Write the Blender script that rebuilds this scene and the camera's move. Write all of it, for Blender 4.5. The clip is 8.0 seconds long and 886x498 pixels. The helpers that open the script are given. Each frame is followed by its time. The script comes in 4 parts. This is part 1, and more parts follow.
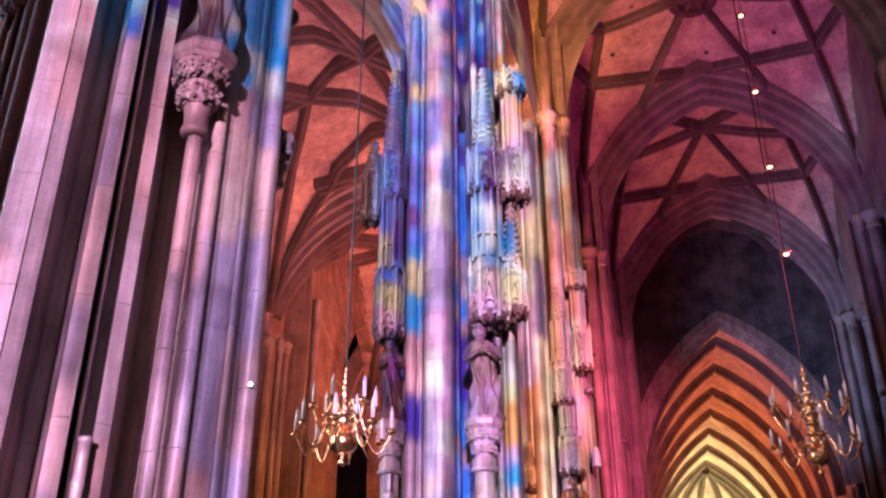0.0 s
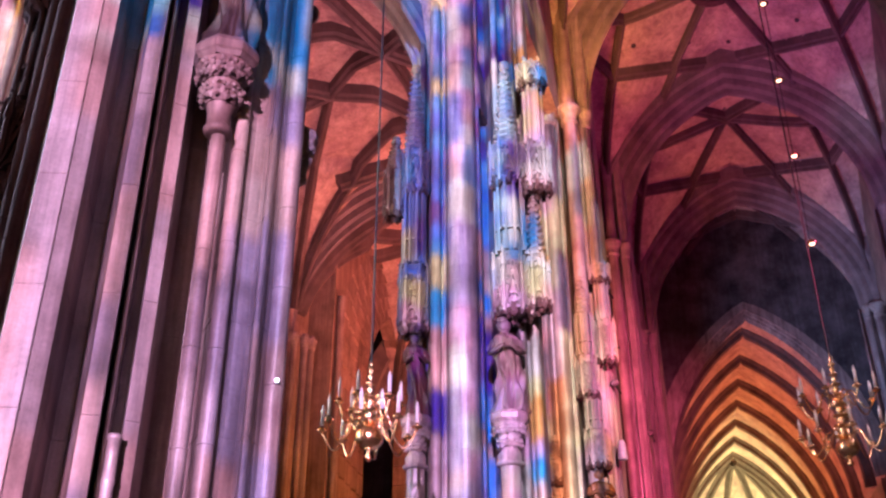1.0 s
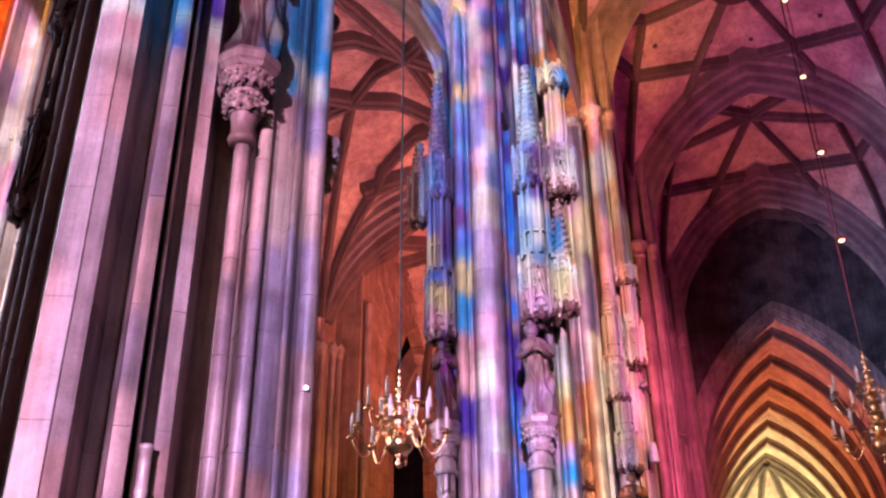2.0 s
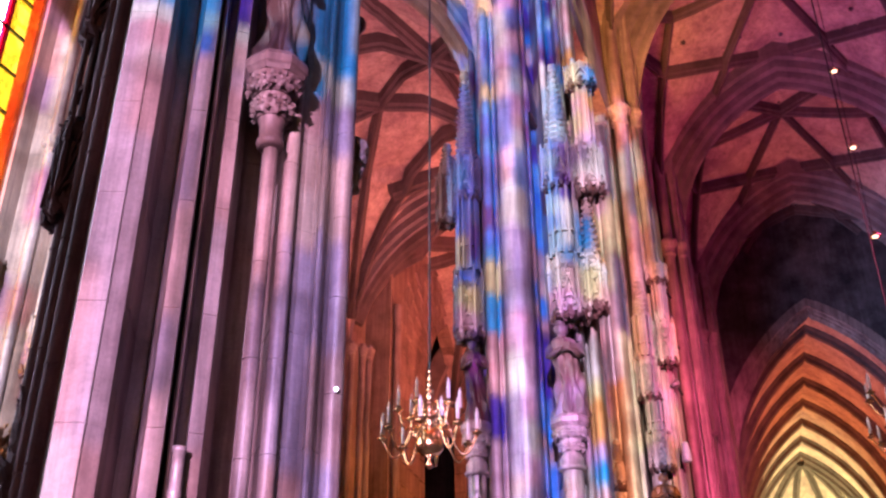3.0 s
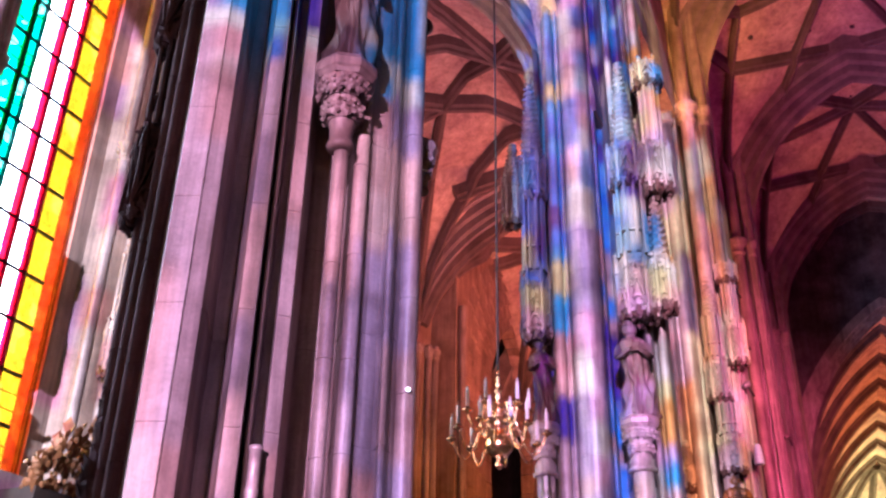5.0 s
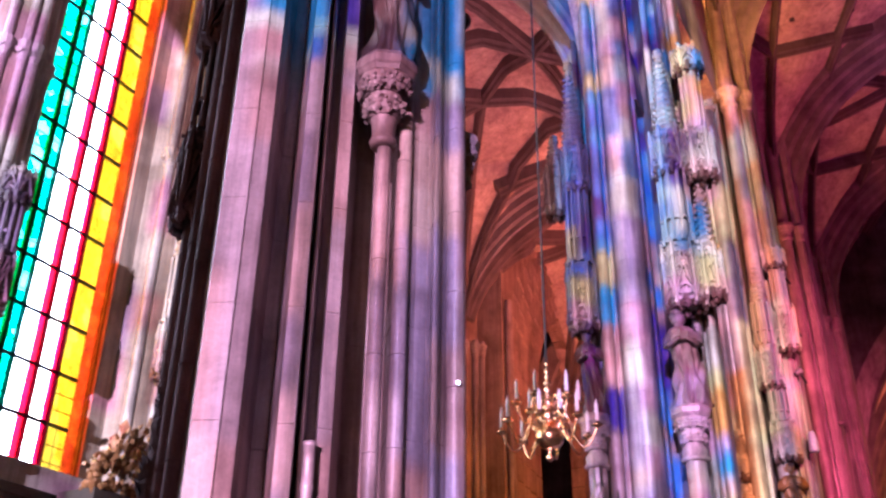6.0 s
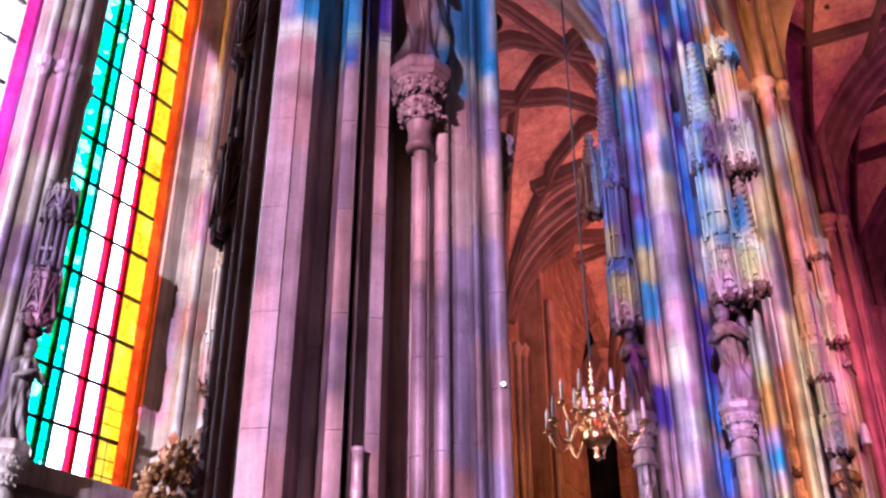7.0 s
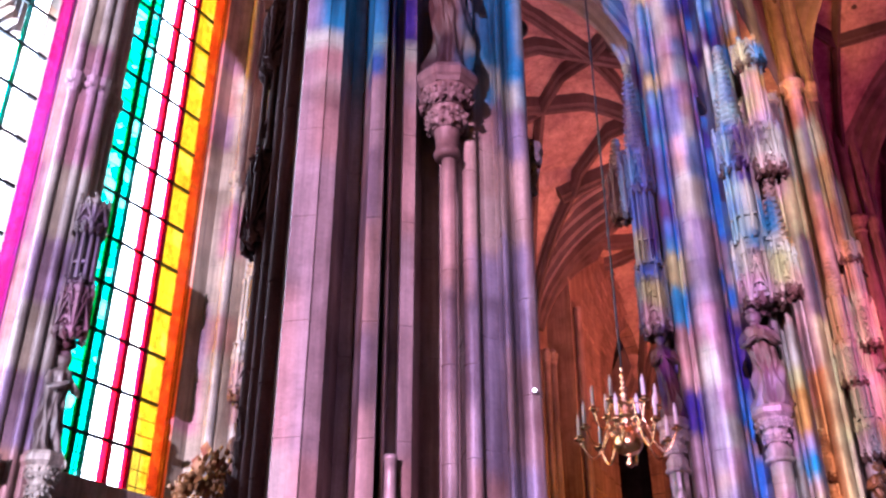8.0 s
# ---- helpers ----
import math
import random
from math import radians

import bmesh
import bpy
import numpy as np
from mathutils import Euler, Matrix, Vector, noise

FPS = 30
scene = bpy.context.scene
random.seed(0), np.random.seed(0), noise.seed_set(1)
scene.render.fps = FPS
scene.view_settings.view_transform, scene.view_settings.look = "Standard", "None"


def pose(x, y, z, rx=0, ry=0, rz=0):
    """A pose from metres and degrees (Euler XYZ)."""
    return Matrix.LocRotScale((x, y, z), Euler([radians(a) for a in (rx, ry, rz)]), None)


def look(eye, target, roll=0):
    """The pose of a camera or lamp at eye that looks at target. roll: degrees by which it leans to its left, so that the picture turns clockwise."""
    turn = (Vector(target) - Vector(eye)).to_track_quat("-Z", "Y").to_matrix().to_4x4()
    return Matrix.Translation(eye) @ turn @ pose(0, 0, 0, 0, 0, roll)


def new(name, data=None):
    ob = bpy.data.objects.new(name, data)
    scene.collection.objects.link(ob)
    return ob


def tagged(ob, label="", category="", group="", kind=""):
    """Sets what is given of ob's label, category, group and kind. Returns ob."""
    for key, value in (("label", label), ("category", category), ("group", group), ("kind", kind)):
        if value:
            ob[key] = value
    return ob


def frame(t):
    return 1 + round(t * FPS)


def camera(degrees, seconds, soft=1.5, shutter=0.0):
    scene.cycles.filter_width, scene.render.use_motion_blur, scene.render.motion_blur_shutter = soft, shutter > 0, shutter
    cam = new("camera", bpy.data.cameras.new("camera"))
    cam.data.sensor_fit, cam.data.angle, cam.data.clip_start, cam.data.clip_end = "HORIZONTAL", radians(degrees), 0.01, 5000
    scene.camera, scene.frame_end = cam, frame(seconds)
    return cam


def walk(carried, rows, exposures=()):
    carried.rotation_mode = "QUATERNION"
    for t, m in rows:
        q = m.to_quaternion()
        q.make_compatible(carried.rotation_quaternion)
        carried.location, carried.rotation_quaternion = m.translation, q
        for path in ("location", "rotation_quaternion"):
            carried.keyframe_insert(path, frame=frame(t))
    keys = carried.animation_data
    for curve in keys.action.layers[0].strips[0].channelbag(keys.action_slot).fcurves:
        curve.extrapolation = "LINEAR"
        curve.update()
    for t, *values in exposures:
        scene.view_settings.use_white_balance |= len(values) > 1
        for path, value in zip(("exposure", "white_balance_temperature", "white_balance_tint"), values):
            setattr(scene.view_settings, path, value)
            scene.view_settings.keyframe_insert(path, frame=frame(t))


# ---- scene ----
# A Gothic hall church seen from the nave. X runs across the nave, Y along it towards the choir.
cam = camera(49.0, 8.0, soft=2.4, shutter=0.9)
ROWS = [
    (0.0, -1.500, 0.000, 1.600, 118.20, 0.09, 15.85),
    (0.5, -1.503, 0.007, 1.601, 118.05, 0.13, 16.40),
    (1.0, -1.509, 0.000, 1.600, 117.88, 0.15, 17.39),
    (1.5, -1.522, 0.016, 1.591, 118.11, 0.46, 18.40),
    (3.0, -1.510, 0.012, 1.591, 118.30, 0.36, 21.12),
    (3.5, -1.512, -0.006, 1.584, 118.40, 0.05, 22.01),
    (4.0, -1.538, -0.010, 1.585, 118.29, -0.34, 22.66),
    (4.5, -1.552, -0.012, 1.588, 118.41, -0.75, 23.49),
    (6.0, -1.587, -0.028, 1.552, 118.09, -0.59, 27.66),
    (6.5, -1.581, -0.048, 1.548, 118.16, -0.11, 29.35),
    (7.0, -1.609, -0.034, 1.542, 118.30, 0.16, 30.58),
    (7.5, -1.636, -0.027, 1.537, 118.46, 0.48, 31.68),
    (8.0, -1.628, -0.042, 1.534, 118.79, 0.14, 32.36),
]
walk(cam, [(t, pose(x, y, z, a, b, c)) for t, x, y, z, a, b, c in ROWS], exposures=[(0.0, 1.27, 5270, 12), (4.5, 1.18, 5270, 12), (6.0, 1.20, 5270, 12), (8.0, 0.99, 5270, 12)])

# ---- daylight ----
world = bpy.data.worlds.new("sky")
scene.world = world
world.use_nodes = True
sky = world.node_tree.nodes.new("ShaderNodeTexSky")
sky.sky_type, sky.sun_disc = "NISHITA", False
SUN_FROM = Vector((0.25, -0.97, 0.075)).normalized()
sky.sun_elevation, sky.sun_rotation = math.asin(SUN_FROM.z), math.atan2(SUN_FROM.x, SUN_FROM.y)
world.node_tree.links.new(sky.outputs["Color"], world.node_tree.nodes["Background"].inputs["Color"])
world.node_tree.nodes["Background"].inputs["Strength"].default_value = 0.1
sun = new("sun", bpy.data.lights.new("sun", "SUN"))
sun.data.energy, sun.data.angle, sun.data.color = 6.0, radians(0.5), (1.0, 0.88, 0.96)
sun.matrix_world = look((0, 0, 40), Vector((0, 0, 40)) - SUN_FROM)

# ---- coloured floodlights, mostly added: place, aim, watts, colour, cone ----
# only the near pier's lamp is known; the others are added fill light
FLOODS_AND_FILLS = [
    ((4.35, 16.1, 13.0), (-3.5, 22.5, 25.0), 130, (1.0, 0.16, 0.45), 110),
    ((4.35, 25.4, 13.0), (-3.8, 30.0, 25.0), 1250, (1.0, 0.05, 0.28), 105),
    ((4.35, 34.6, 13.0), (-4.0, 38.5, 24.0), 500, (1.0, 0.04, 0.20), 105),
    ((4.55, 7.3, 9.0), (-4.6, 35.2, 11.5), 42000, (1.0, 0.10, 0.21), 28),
    ((-4.45, 25.2, 12.0), (5.0, 34.0, 23.5), 1100, (0.36, 0.30, 1.0), 64),
    ((-4.45, 34.4, 12.0), (7.0, 48.0, 22.0), 2600, (0.55, 0.62, 1.0), 60),
    # two narrow beams added to put pale patches on the south springer
    ((-4.45, 24.9, 13.4), (5.0, 33.6, 23.6), 1300, (0.80, 0.86, 1.0), 15),
    ((-4.45, 24.9, 10.6), (5.3, 34.0, 19.4), 700, (0.62, 0.72, 1.0), 13),
    # beam added to brighten the tall chandelier
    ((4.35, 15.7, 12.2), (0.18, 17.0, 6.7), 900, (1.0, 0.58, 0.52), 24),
    ((-4.85, 17.2, 13.0), (-4.4, 25.2, 22.0), 5600, (1.0, 0.36, 0.07), 27),
    ((-6.95, 16.9, 8.6), (-10.0, 22.5, 21.0), 2000, (1.0, 0.25, 0.24), 130),
    ((-6.95, 26.2, 8.6), (-10.5, 31.0, 20.0), 2700, (1.0, 0.17, 0.10), 130),
    ((-6.95, 24.6, 4.0), (-13.4, 29.0, 11.0), 1900, (1.0, 0.26, 0.05), 130),
    ((-5.30, 7.35, 8.80), (-10.0, 15.5, 21.0), 1200, (1.0, 0.32, 0.34), 120),
    ((-0.6, 52.5, 0.17), (-0.6, 53.5, 22.0), 6000, (1.0, 0.20, 0.12), 100),
    ((-1.1, 60.0, 0.17), (-1.1, 61.0, 22.0), 6000, (1.0, 0.20, 0.03), 90),
    ((-1.6, 67.0, 0.17), (-1.6, 68.0, 22.0), 4500, (1.0, 0.30, 0.03), 80),
    ((-2.0, 74.0, 0.17), (-2.2, 78.0, 18.0), 30000, (1.0, 0.80, 0.26), 90),
]
for at, aim, watts, colour, cone in FLOODS_AND_FILLS:
    lamp = new("flood_fill_beam", bpy.data.lights.new("flood_fill_beam", "SPOT"))
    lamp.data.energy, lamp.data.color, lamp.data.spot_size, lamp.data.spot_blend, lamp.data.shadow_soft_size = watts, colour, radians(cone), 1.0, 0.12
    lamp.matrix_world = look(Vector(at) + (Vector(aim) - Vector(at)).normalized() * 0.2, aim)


# ---- materials ----
def material(name):
    m = bpy.data.materials.new(name)
    m.use_nodes = True
    t = m.node_tree
    return m, t, t.nodes["Principled BSDF"], t.nodes["Material Output"]


def noise_node(t, scale, detail=6.0, rough=0.6, vec=None, stretch=None):
    n = t.nodes.new("ShaderNodeTexNoise")
    n.inputs["Scale"].default_value, n.inputs["Detail"].default_value, n.inputs["Roughness"].default_value = scale, detail, rough
    c = t.nodes.new("ShaderNodeTexCoord")
    src = c.outputs["Object"]
    if stretch:
        mp = t.nodes.new("ShaderNodeMapping")
        mp.inputs["Scale"].default_value = stretch
        t.links.new(src, mp.inputs["Vector"])
        src = mp.outputs["Vector"]
    t.links.new(src, n.inputs["Vector"])
    return n.outputs["Fac"]


def ramp(t, fac, stops, interp="LINEAR"):
    r = t.nodes.new("ShaderNodeValToRGB")
    r.color_ramp.interpolation = interp
    e = r.color_ramp.elements
    while len(e) < len(stops):
        e.new(0.5)
    for el, (p, c) in zip(e, stops):
        el.position, el.color = p, (*c, 1)
    t.links.new(fac, r.inputs["Fac"])
    return r.outputs["Color"]


def mixed(t, a, b, fac, mode="MULTIPLY"):
    m = t.nodes.new("ShaderNodeMix")
    m.data_type, m.blend_type = "RGBA", mode
    if isinstance(fac, float):
        m.inputs[0].default_value = fac
    else:
        t.links.new(fac, m.inputs[0])
    t.links.new(a, m.inputs[6])
    t.links.new(b, m.inputs[7])
    return m.outputs[2]


def stone(name, dark, light, rough=0.75, grain=9.0, stain_dapple=0.7, bump=0.35, drips=0.8):
    m, t, p, _ = material(name)
    base = ramp(t, noise_node(t, 0.9, 8, 0.65), [(0.3, dark), (0.7, light)])
    fine = ramp(t, noise_node(t, grain * 4, 5, 0.7), [(0.3, (0.72, 0.7, 0.68)), (0.65, (1.05, 1.03, 1.0))])
    streak = ramp(t, noise_node(t, 2.2, 6, 0.7, stretch=(2.5, 2.5, 0.18)), [(0.36, (0.45, 0.42, 0.42)), (0.56, (1, 1, 1))])
    c = mixed(t, base, fine, 0.8)
    c = mixed(t, c, streak, stain_dapple)
    drip = ramp(t, noise_node(t, 9.0, 5, 0.7, stretch=(3.0, 3.0, 0.06)), [(0.35, (0.70, 0.66, 0.68)), (0.6, (1.08, 1.06, 1.05))])
    c = mixed(t, c, drip, drips)
    rnd = t.nodes.new("ShaderNodeObjectInfo").outputs["Random"]
    c = mixed(t, c, ramp(t, rnd, [(0.0, (0.86, 0.86, 0.88)), (1.0, (1.06, 1.03, 1.0))]), 1.0)
    t.links.new(c, p.inputs["Base Color"])
    p.inputs["Roughness"].default_value = rough
    b = t.nodes.new("ShaderNodeBump")
    b.inputs["Strength"].default_value, b.inputs["Distance"].default_value = bump, 0.02
    t.links.new(noise_node(t, grain, 8, 0.7), b.inputs["Height"])
    t.links.new(b.outputs["Normal"], p.inputs["Normal"])
    return m


def plain(name, col, rough=0.5, metal=0.0, var=0.25, scale=12.0):
    m, t, p, _ = material(name)
    c = ramp(t, noise_node(t, scale, 5), [(0.3, tuple(v * (1 - var) for v in col)), (0.7, tuple(min(1, v * (1 + var)) for v in col))])
    t.links.new(c, p.inputs["Base Color"])
    p.inputs["Roughness"].default_value, p.inputs["Metallic"].default_value = rough, metal
    return m


def glow(name, col, strength):
    m, t, p, _ = material(name)
    p.inputs["Base Color"].default_value = (*col, 1)
    p.inputs["Emission Color"].default_value = (*col, 1)
    p.inputs["Emission Strength"].default_value = strength
    return m


def stained(name, stops, scale=1.4, stretch=(1, 1, 1), grime=0.5):
    """Coloured glass: leaded cells of several colours that let the light through."""
    m, t, p, out = material(name)
    c = t.nodes.new("ShaderNodeTexCoord")
    mp = t.nodes.new("ShaderNodeMapping")
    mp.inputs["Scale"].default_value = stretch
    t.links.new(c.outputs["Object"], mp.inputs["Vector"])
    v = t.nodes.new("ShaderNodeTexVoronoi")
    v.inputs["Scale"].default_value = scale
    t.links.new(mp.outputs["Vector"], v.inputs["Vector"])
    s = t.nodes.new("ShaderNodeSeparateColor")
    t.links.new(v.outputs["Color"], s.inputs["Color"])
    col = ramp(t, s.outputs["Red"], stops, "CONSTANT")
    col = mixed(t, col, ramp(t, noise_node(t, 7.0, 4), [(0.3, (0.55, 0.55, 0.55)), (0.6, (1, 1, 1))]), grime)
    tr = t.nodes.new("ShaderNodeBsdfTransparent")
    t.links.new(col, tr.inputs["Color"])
    gl = t.nodes.new("ShaderNodeBsdfGlossy")
    gl.inputs["Roughness"].default_value = 0.15
    mx = t.nodes.new("ShaderNodeMixShader")
    mx.inputs[0].default_value = 0.04
    t.links.new(tr.outputs[0], mx.inputs[1])
    t.links.new(gl.outputs[0], mx.inputs[2])
    t.links.new(mx.outputs[0], out.inputs["Surface"])
    return m


STONE = stone("pier_stone", (0.15, 0.11, 0.11), (0.44, 0.385, 0.37), rough=0.38, stain_dapple=0.9)
# dark stone; on the near pier's flank the shade is in this colour
DARK_SHADED = stone("dark_shaded_carving", (0.045, 0.03, 0.036), (0.15, 0.09, 0.11), rough=0.95, grain=14)
DARK_SHADED.node_tree.nodes["Principled BSDF"].inputs["Specular IOR Level"].default_value = 0.12
# reddish carving, with canopy shade darkened into the colour
FIGURE = stone("reddish_shaded_carving", (0.03, 0.016, 0.015), (0.12, 0.064, 0.056), rough=0.55, grain=18, bump=0.6)
CARVED = stone("carved_stone", (0.26, 0.22, 0.20), (0.46, 0.41, 0.38), rough=0.6, grain=14, stain_dapple=0.8)
RIB = stone("rib_stone", (0.05, 0.04, 0.042), (0.15, 0.12, 0.12), rough=0.8, stain_dapple=0.3, drips=0.15)
ARCHSTONE = stone("arch_stone", (0.10, 0.082, 0.085), (0.32, 0.27, 0.26), rough=0.6, stain_dapple=0.25, bump=0.5, drips=0.15)
# darker carved stone; on the middle pier's left canopies it stands for shade
CARVED_DARK = stone("darkened_carving", (0.09, 0.065, 0.07), (0.26, 0.20, 0.20), rough=0.5, grain=14, stain_dapple=0.8)
# strong mottling and streaks on the webs stand in for projected light patches
WEB = stone("vault_plaster", (0.24, 0.16, 0.19), (0.64, 0.55, 0.46), rough=0.85, grain=5, stain_dapple=0.55, bump=0.25)
WALL = stone("wall_stone", (0.15, 0.105, 0.08), (0.42, 0.33, 0.27), rough=0.8)
# near-black stone; gloom and pale light dapples are put into its mottling
GLOOM = stone("gloom_dark_wall", (0.006, 0.006, 0.010), (0.13, 0.125, 0.14), rough=0.8, grain=3)
FLOORM = stone("floor_slabs", (0.16, 0.13, 0.12), (0.30, 0.26, 0.24), rough=0.4)
DARKWOOD = plain("dark_wood", (0.035, 0.025, 0.02), 0.5)
IRON = plain("iron", (0.03, 0.03, 0.032), 0.5, 0.8)
BRASS = plain("polished_brass", (0.92, 0.56, 0.30), 0.24, 1.0, 0.12, 30)
WAX = plain("candle_wax", (0.62, 0.54, 0.55), 0.5, 0, 0.05)
GILT = plain("old_gilding", (0.20, 0.085, 0.03), 0.5, 0.3, 0.5, 6)
WHITEMETAL = plain("white_lacquer", (0.7, 0.7, 0.72), 0.4)
LAMPGREY = plain("dark_lacquer", (0.09, 0.07, 0.075), 0.5)
LENS = glow("lens_glow", (1.0, 0.6, 0.45), 1.5)
BULB = glow("warm_bulb", (1.0, 0.55, 0.28), 1.8)
SKYCARD = glow("bright_sky", (0.95, 0.98, 1.0), 13)
G_GREEN = stained("teal_glass", [(0, (0.05, 0.40, 0.30)), (0.3, (0.24, 0.54, 0.48)), (0.55, (0.03, 0.36, 0.20)), (0.8, (0.12, 0.46, 0.42))], 4.0)
G_CLEAR = stained("clear_glass", [(0, (0.95, 0.93, 0.95)), (0.5, (0.9, 0.95, 1.0)), (0.8, (1.0, 0.9, 0.85))], 3.0, grime=0.1)
G_YELLOW = stained("yellow_glass", [(0, (1.0, 0.72, 0.03)), (0.4, (1.0, 0.80, 0.04)), (0.75, (1.0, 0.84, 0.2))], 3.0)
# red strips stand for mullions tinged by the window's glare
G_MULLION_RED = stained("mullion_red_glass", [(0, (0.62, 0.012, 0.07)), (0.6, (0.55, 0.015, 0.10))], 3.0)
# orange strip stands for the stone jamb glowing in yellow light
G_JAMB_GLOW = stained("jamb_glow_glass", [(0, (0.72, 0.20, 0.01)), (0.6, (0.78, 0.27, 0.01))], 3.0)
G_DKGREEN = stained("dark_green_glass", [(0, (0.01, 0.14, 0.03)), (0.6, (0.02, 0.2, 0.06))], 3.0)
G_MAGENTA = stained("magenta_glass", [(0, (0.9, 0.15, 0.6)), (0.6, (0.8, 0.2, 0.65))], 3.0)
# plain coloured glasses of the west window
TINTS = {"rose": (0.84, 0.42, 0.50), "lilac": (0.58, 0.44, 0.80), "pink": (1.0, 0.60, 0.66), "mauve": (0.66, 0.40, 0.54), "orchid": (1.0, 0.52, 0.86), "slate": (0.20, 0.24, 0.34), "ice": (0.32, 0.70, 1.0), "azure": (0.03, 0.20, 0.86), "sky": (0.04, 0.38, 1.0), "indigo": (0.04, 0.02, 0.40),
         "purple": (0.48, 0.05, 0.62), "white": (1.0, 0.97, 0.95), "straw": (1.0, 0.85, 0.45), "amber": (1.0, 0.52, 0.16), "orange": (0.95, 0.32, 0.10), "smoke": (0.12, 0.13, 0.24), "wine": (0.34, 0.07, 0.15), "plum": (0.36, 0.21, 0.33)}
GLASS = {k: stained(k + "_pane", [(0, c), (0.5, tuple(min(1.0, v * 1.15) for v in c)), (0.8, tuple(v * 0.7 for v in c))], 2.5) for k, c in TINTS.items()}


# ---- mesh tools ----
def finish(name, bm, mat, smooth=False):
    bmesh.ops.recalc_face_normals(bm, faces=bm.faces)
    me = bpy.data.meshes.new(name)
    bm.to_mesh(me)
    bm.free()
    if smooth:
        for f in me.polygons:
            f.use_smooth = True
    me.materials.append(mat)
    return me


def part(name, bm, mat, parent=None, label="", smooth=False):
    ob = new(name, finish(name, bm, mat, smooth))
    ob.parent = parent
    if label:
        ob["label"] = label
    return ob


def thing(name, m, label, category, group="", kind=""):
    e = new(name)
    e.matrix_world = m
    e.empty_display_size = 0.2
    return tagged(e, label, category, group, kind)


def structure(name, bm, mat, label, category, smooth=False):
    return tagged(part(name, bm, mat, None, "", smooth), label, category, "", "structure")


def box(bm, x0, y0, z0, x1, y1, z1):
    v = [bm.verts.new((x, y, z)) for z in (z0, z1) for x, y in ((x0, y0), (x1, y0), (x1, y1), (x0, y1))]
    for f in ((3, 2, 1, 0), (4, 5, 6, 7), (0, 1, 5, 4), (1, 2, 6, 5), (2, 3, 7, 6), (3, 0, 4, 7)):
        bm.faces.new([v[i] for i in f])
    return v


def rings(bm, loops, caps=True):
    """Skin closed loops of equal length, one above the other."""
    vs = [[bm.verts.new(p) for p in lp] for lp in loops]
    n = len(vs[0])
    for a, b in zip(vs, vs[1:]):
        for i in range(n):
            bm.faces.new((a[i], a[(i + 1) % n], b[(i + 1) % n], b[i]))
    if caps:
        bm.faces.new(vs[0][::-1])
        bm.faces.new(vs[-1])
    return vs


def lathe(bm, prof, n=16, at=(0, 0, 0), turn=0.0):
    rings(bm, [[(at[0] + r * math.cos(turn + 2 * math.pi * i / n), at[1] + r * math.sin(turn + 2 * math.pi * i / n), at[2] + z) for i in range(n)] for r, z in prof])


def sweep(bm, path, prof, side=None):
    """Carry the profile (side, down) along a path; side is the arch plane's normal, or found from the path."""
    loops = []
    for i, p in enumerate(path):
        t = (path[min(i + 1, len(path) - 1)] - path[max(i - 1, 0)]).normalized()
        b = Vector(side) if side else t.cross(Vector((0, 0, 1))).normalized()
        nrm = b.cross(t).normalized()
        if nrm.z < 0 and not side:
            nrm = -nrm
        loops.append([p + b * u + nrm * v for u, v in prof])
    rings(bm, loops)


def arc(a, h, x):
    """Height of a pointed arch of half-span a and rise h at x from its middle."""
    c = (a * a - h * h) / (2 * a)
    r = a - c
    return math.sqrt(max(0.0, r * r - (min(abs(x), a) - c) ** 2))


def arch_path(a, h, n=24):
    """Points (x, z) over the arch, evenly by angle."""
    c = (a * a - h * h) / (2 * a)
    r = a - c
    top = math.atan2(h, -c)
    half = [(c + r * math.cos(top * i / n), r * math.sin(top * i / n)) for i in range(n + 1)]
    return [(x, z) for x, z in half] + [(-x, z) for x, z in reversed(half[:-1])]


def courses(z0, z1, step, seed):
    rng, zs = random.Random(seed), [z0]
    while zs[-1] < z1 - step * 1.4:
        zs.append(zs[-1] + step * rng.uniform(0.85, 1.15))
    return zs + [z1]


def shaft_mesh(bm, outline, z0, z1, step=0.75, seed=1, groove=0.007):
    """An upright of any outline, in courses with fine recessed joints."""
    cx, cy = sum(p[0] for p in outline) / len(outline), sum(p[1] for p in outline) / len(outline)
    zs, loops = courses(z0, z1, step, seed), []

    def loop(z, d):
        out = []
        for x, y in outline:
            l = math.hypot(x - cx, y - cy) or 1
            out.append((x - (x - cx) / l * d, y - (y - cy) / l * d, z))
        return out
    for i, (a, b) in enumerate(zip(zs, zs[1:])):
        loops += [loop(a + (0.006 if i else 0), 0), loop(b - 0.006, 0)]
        if b < z1:
            loops += [loop(b - 0.002, groove), loop(b + 0.002, groove)]
    for ring in rings(bm, loops):
        for k, v in enumerate(ring):
            bm.edges.get((v, ring[(k + 1) % len(ring)])).smooth = False


def circle(x, y, r, n=14, squash=1.0):
    return [(x + r * math.cos(2 * math.pi * i / n), y + r * squash * math.sin(2 * math.pi * i / n)) for i in range(n)]


# ---- plan ----
BAY, PIER_X, WALL_X = 9.4, 5.6, 13.5
PIER_Y = [-2.9, 6.5, 16.1, 25.4, 34.6, 44.0]
NAVE_SPRING, NAVE_RISE, NAVE_HALF = 19.6, 8.25, 5.5
AISLE_SPRING, AISLE_RISE = 13.2, 5.75
ARCADE_X, DEEP_X = 6.2, 14.4  # the aisle wall stands back between the near window and the deep opening
AISLE_MID, AISLE_HALF = (PIER_X + WALL_X) / 2, (WALL_X - PIER_X) / 2
WEST, EAST = -14.0, 48.0

bm = bmesh.new()
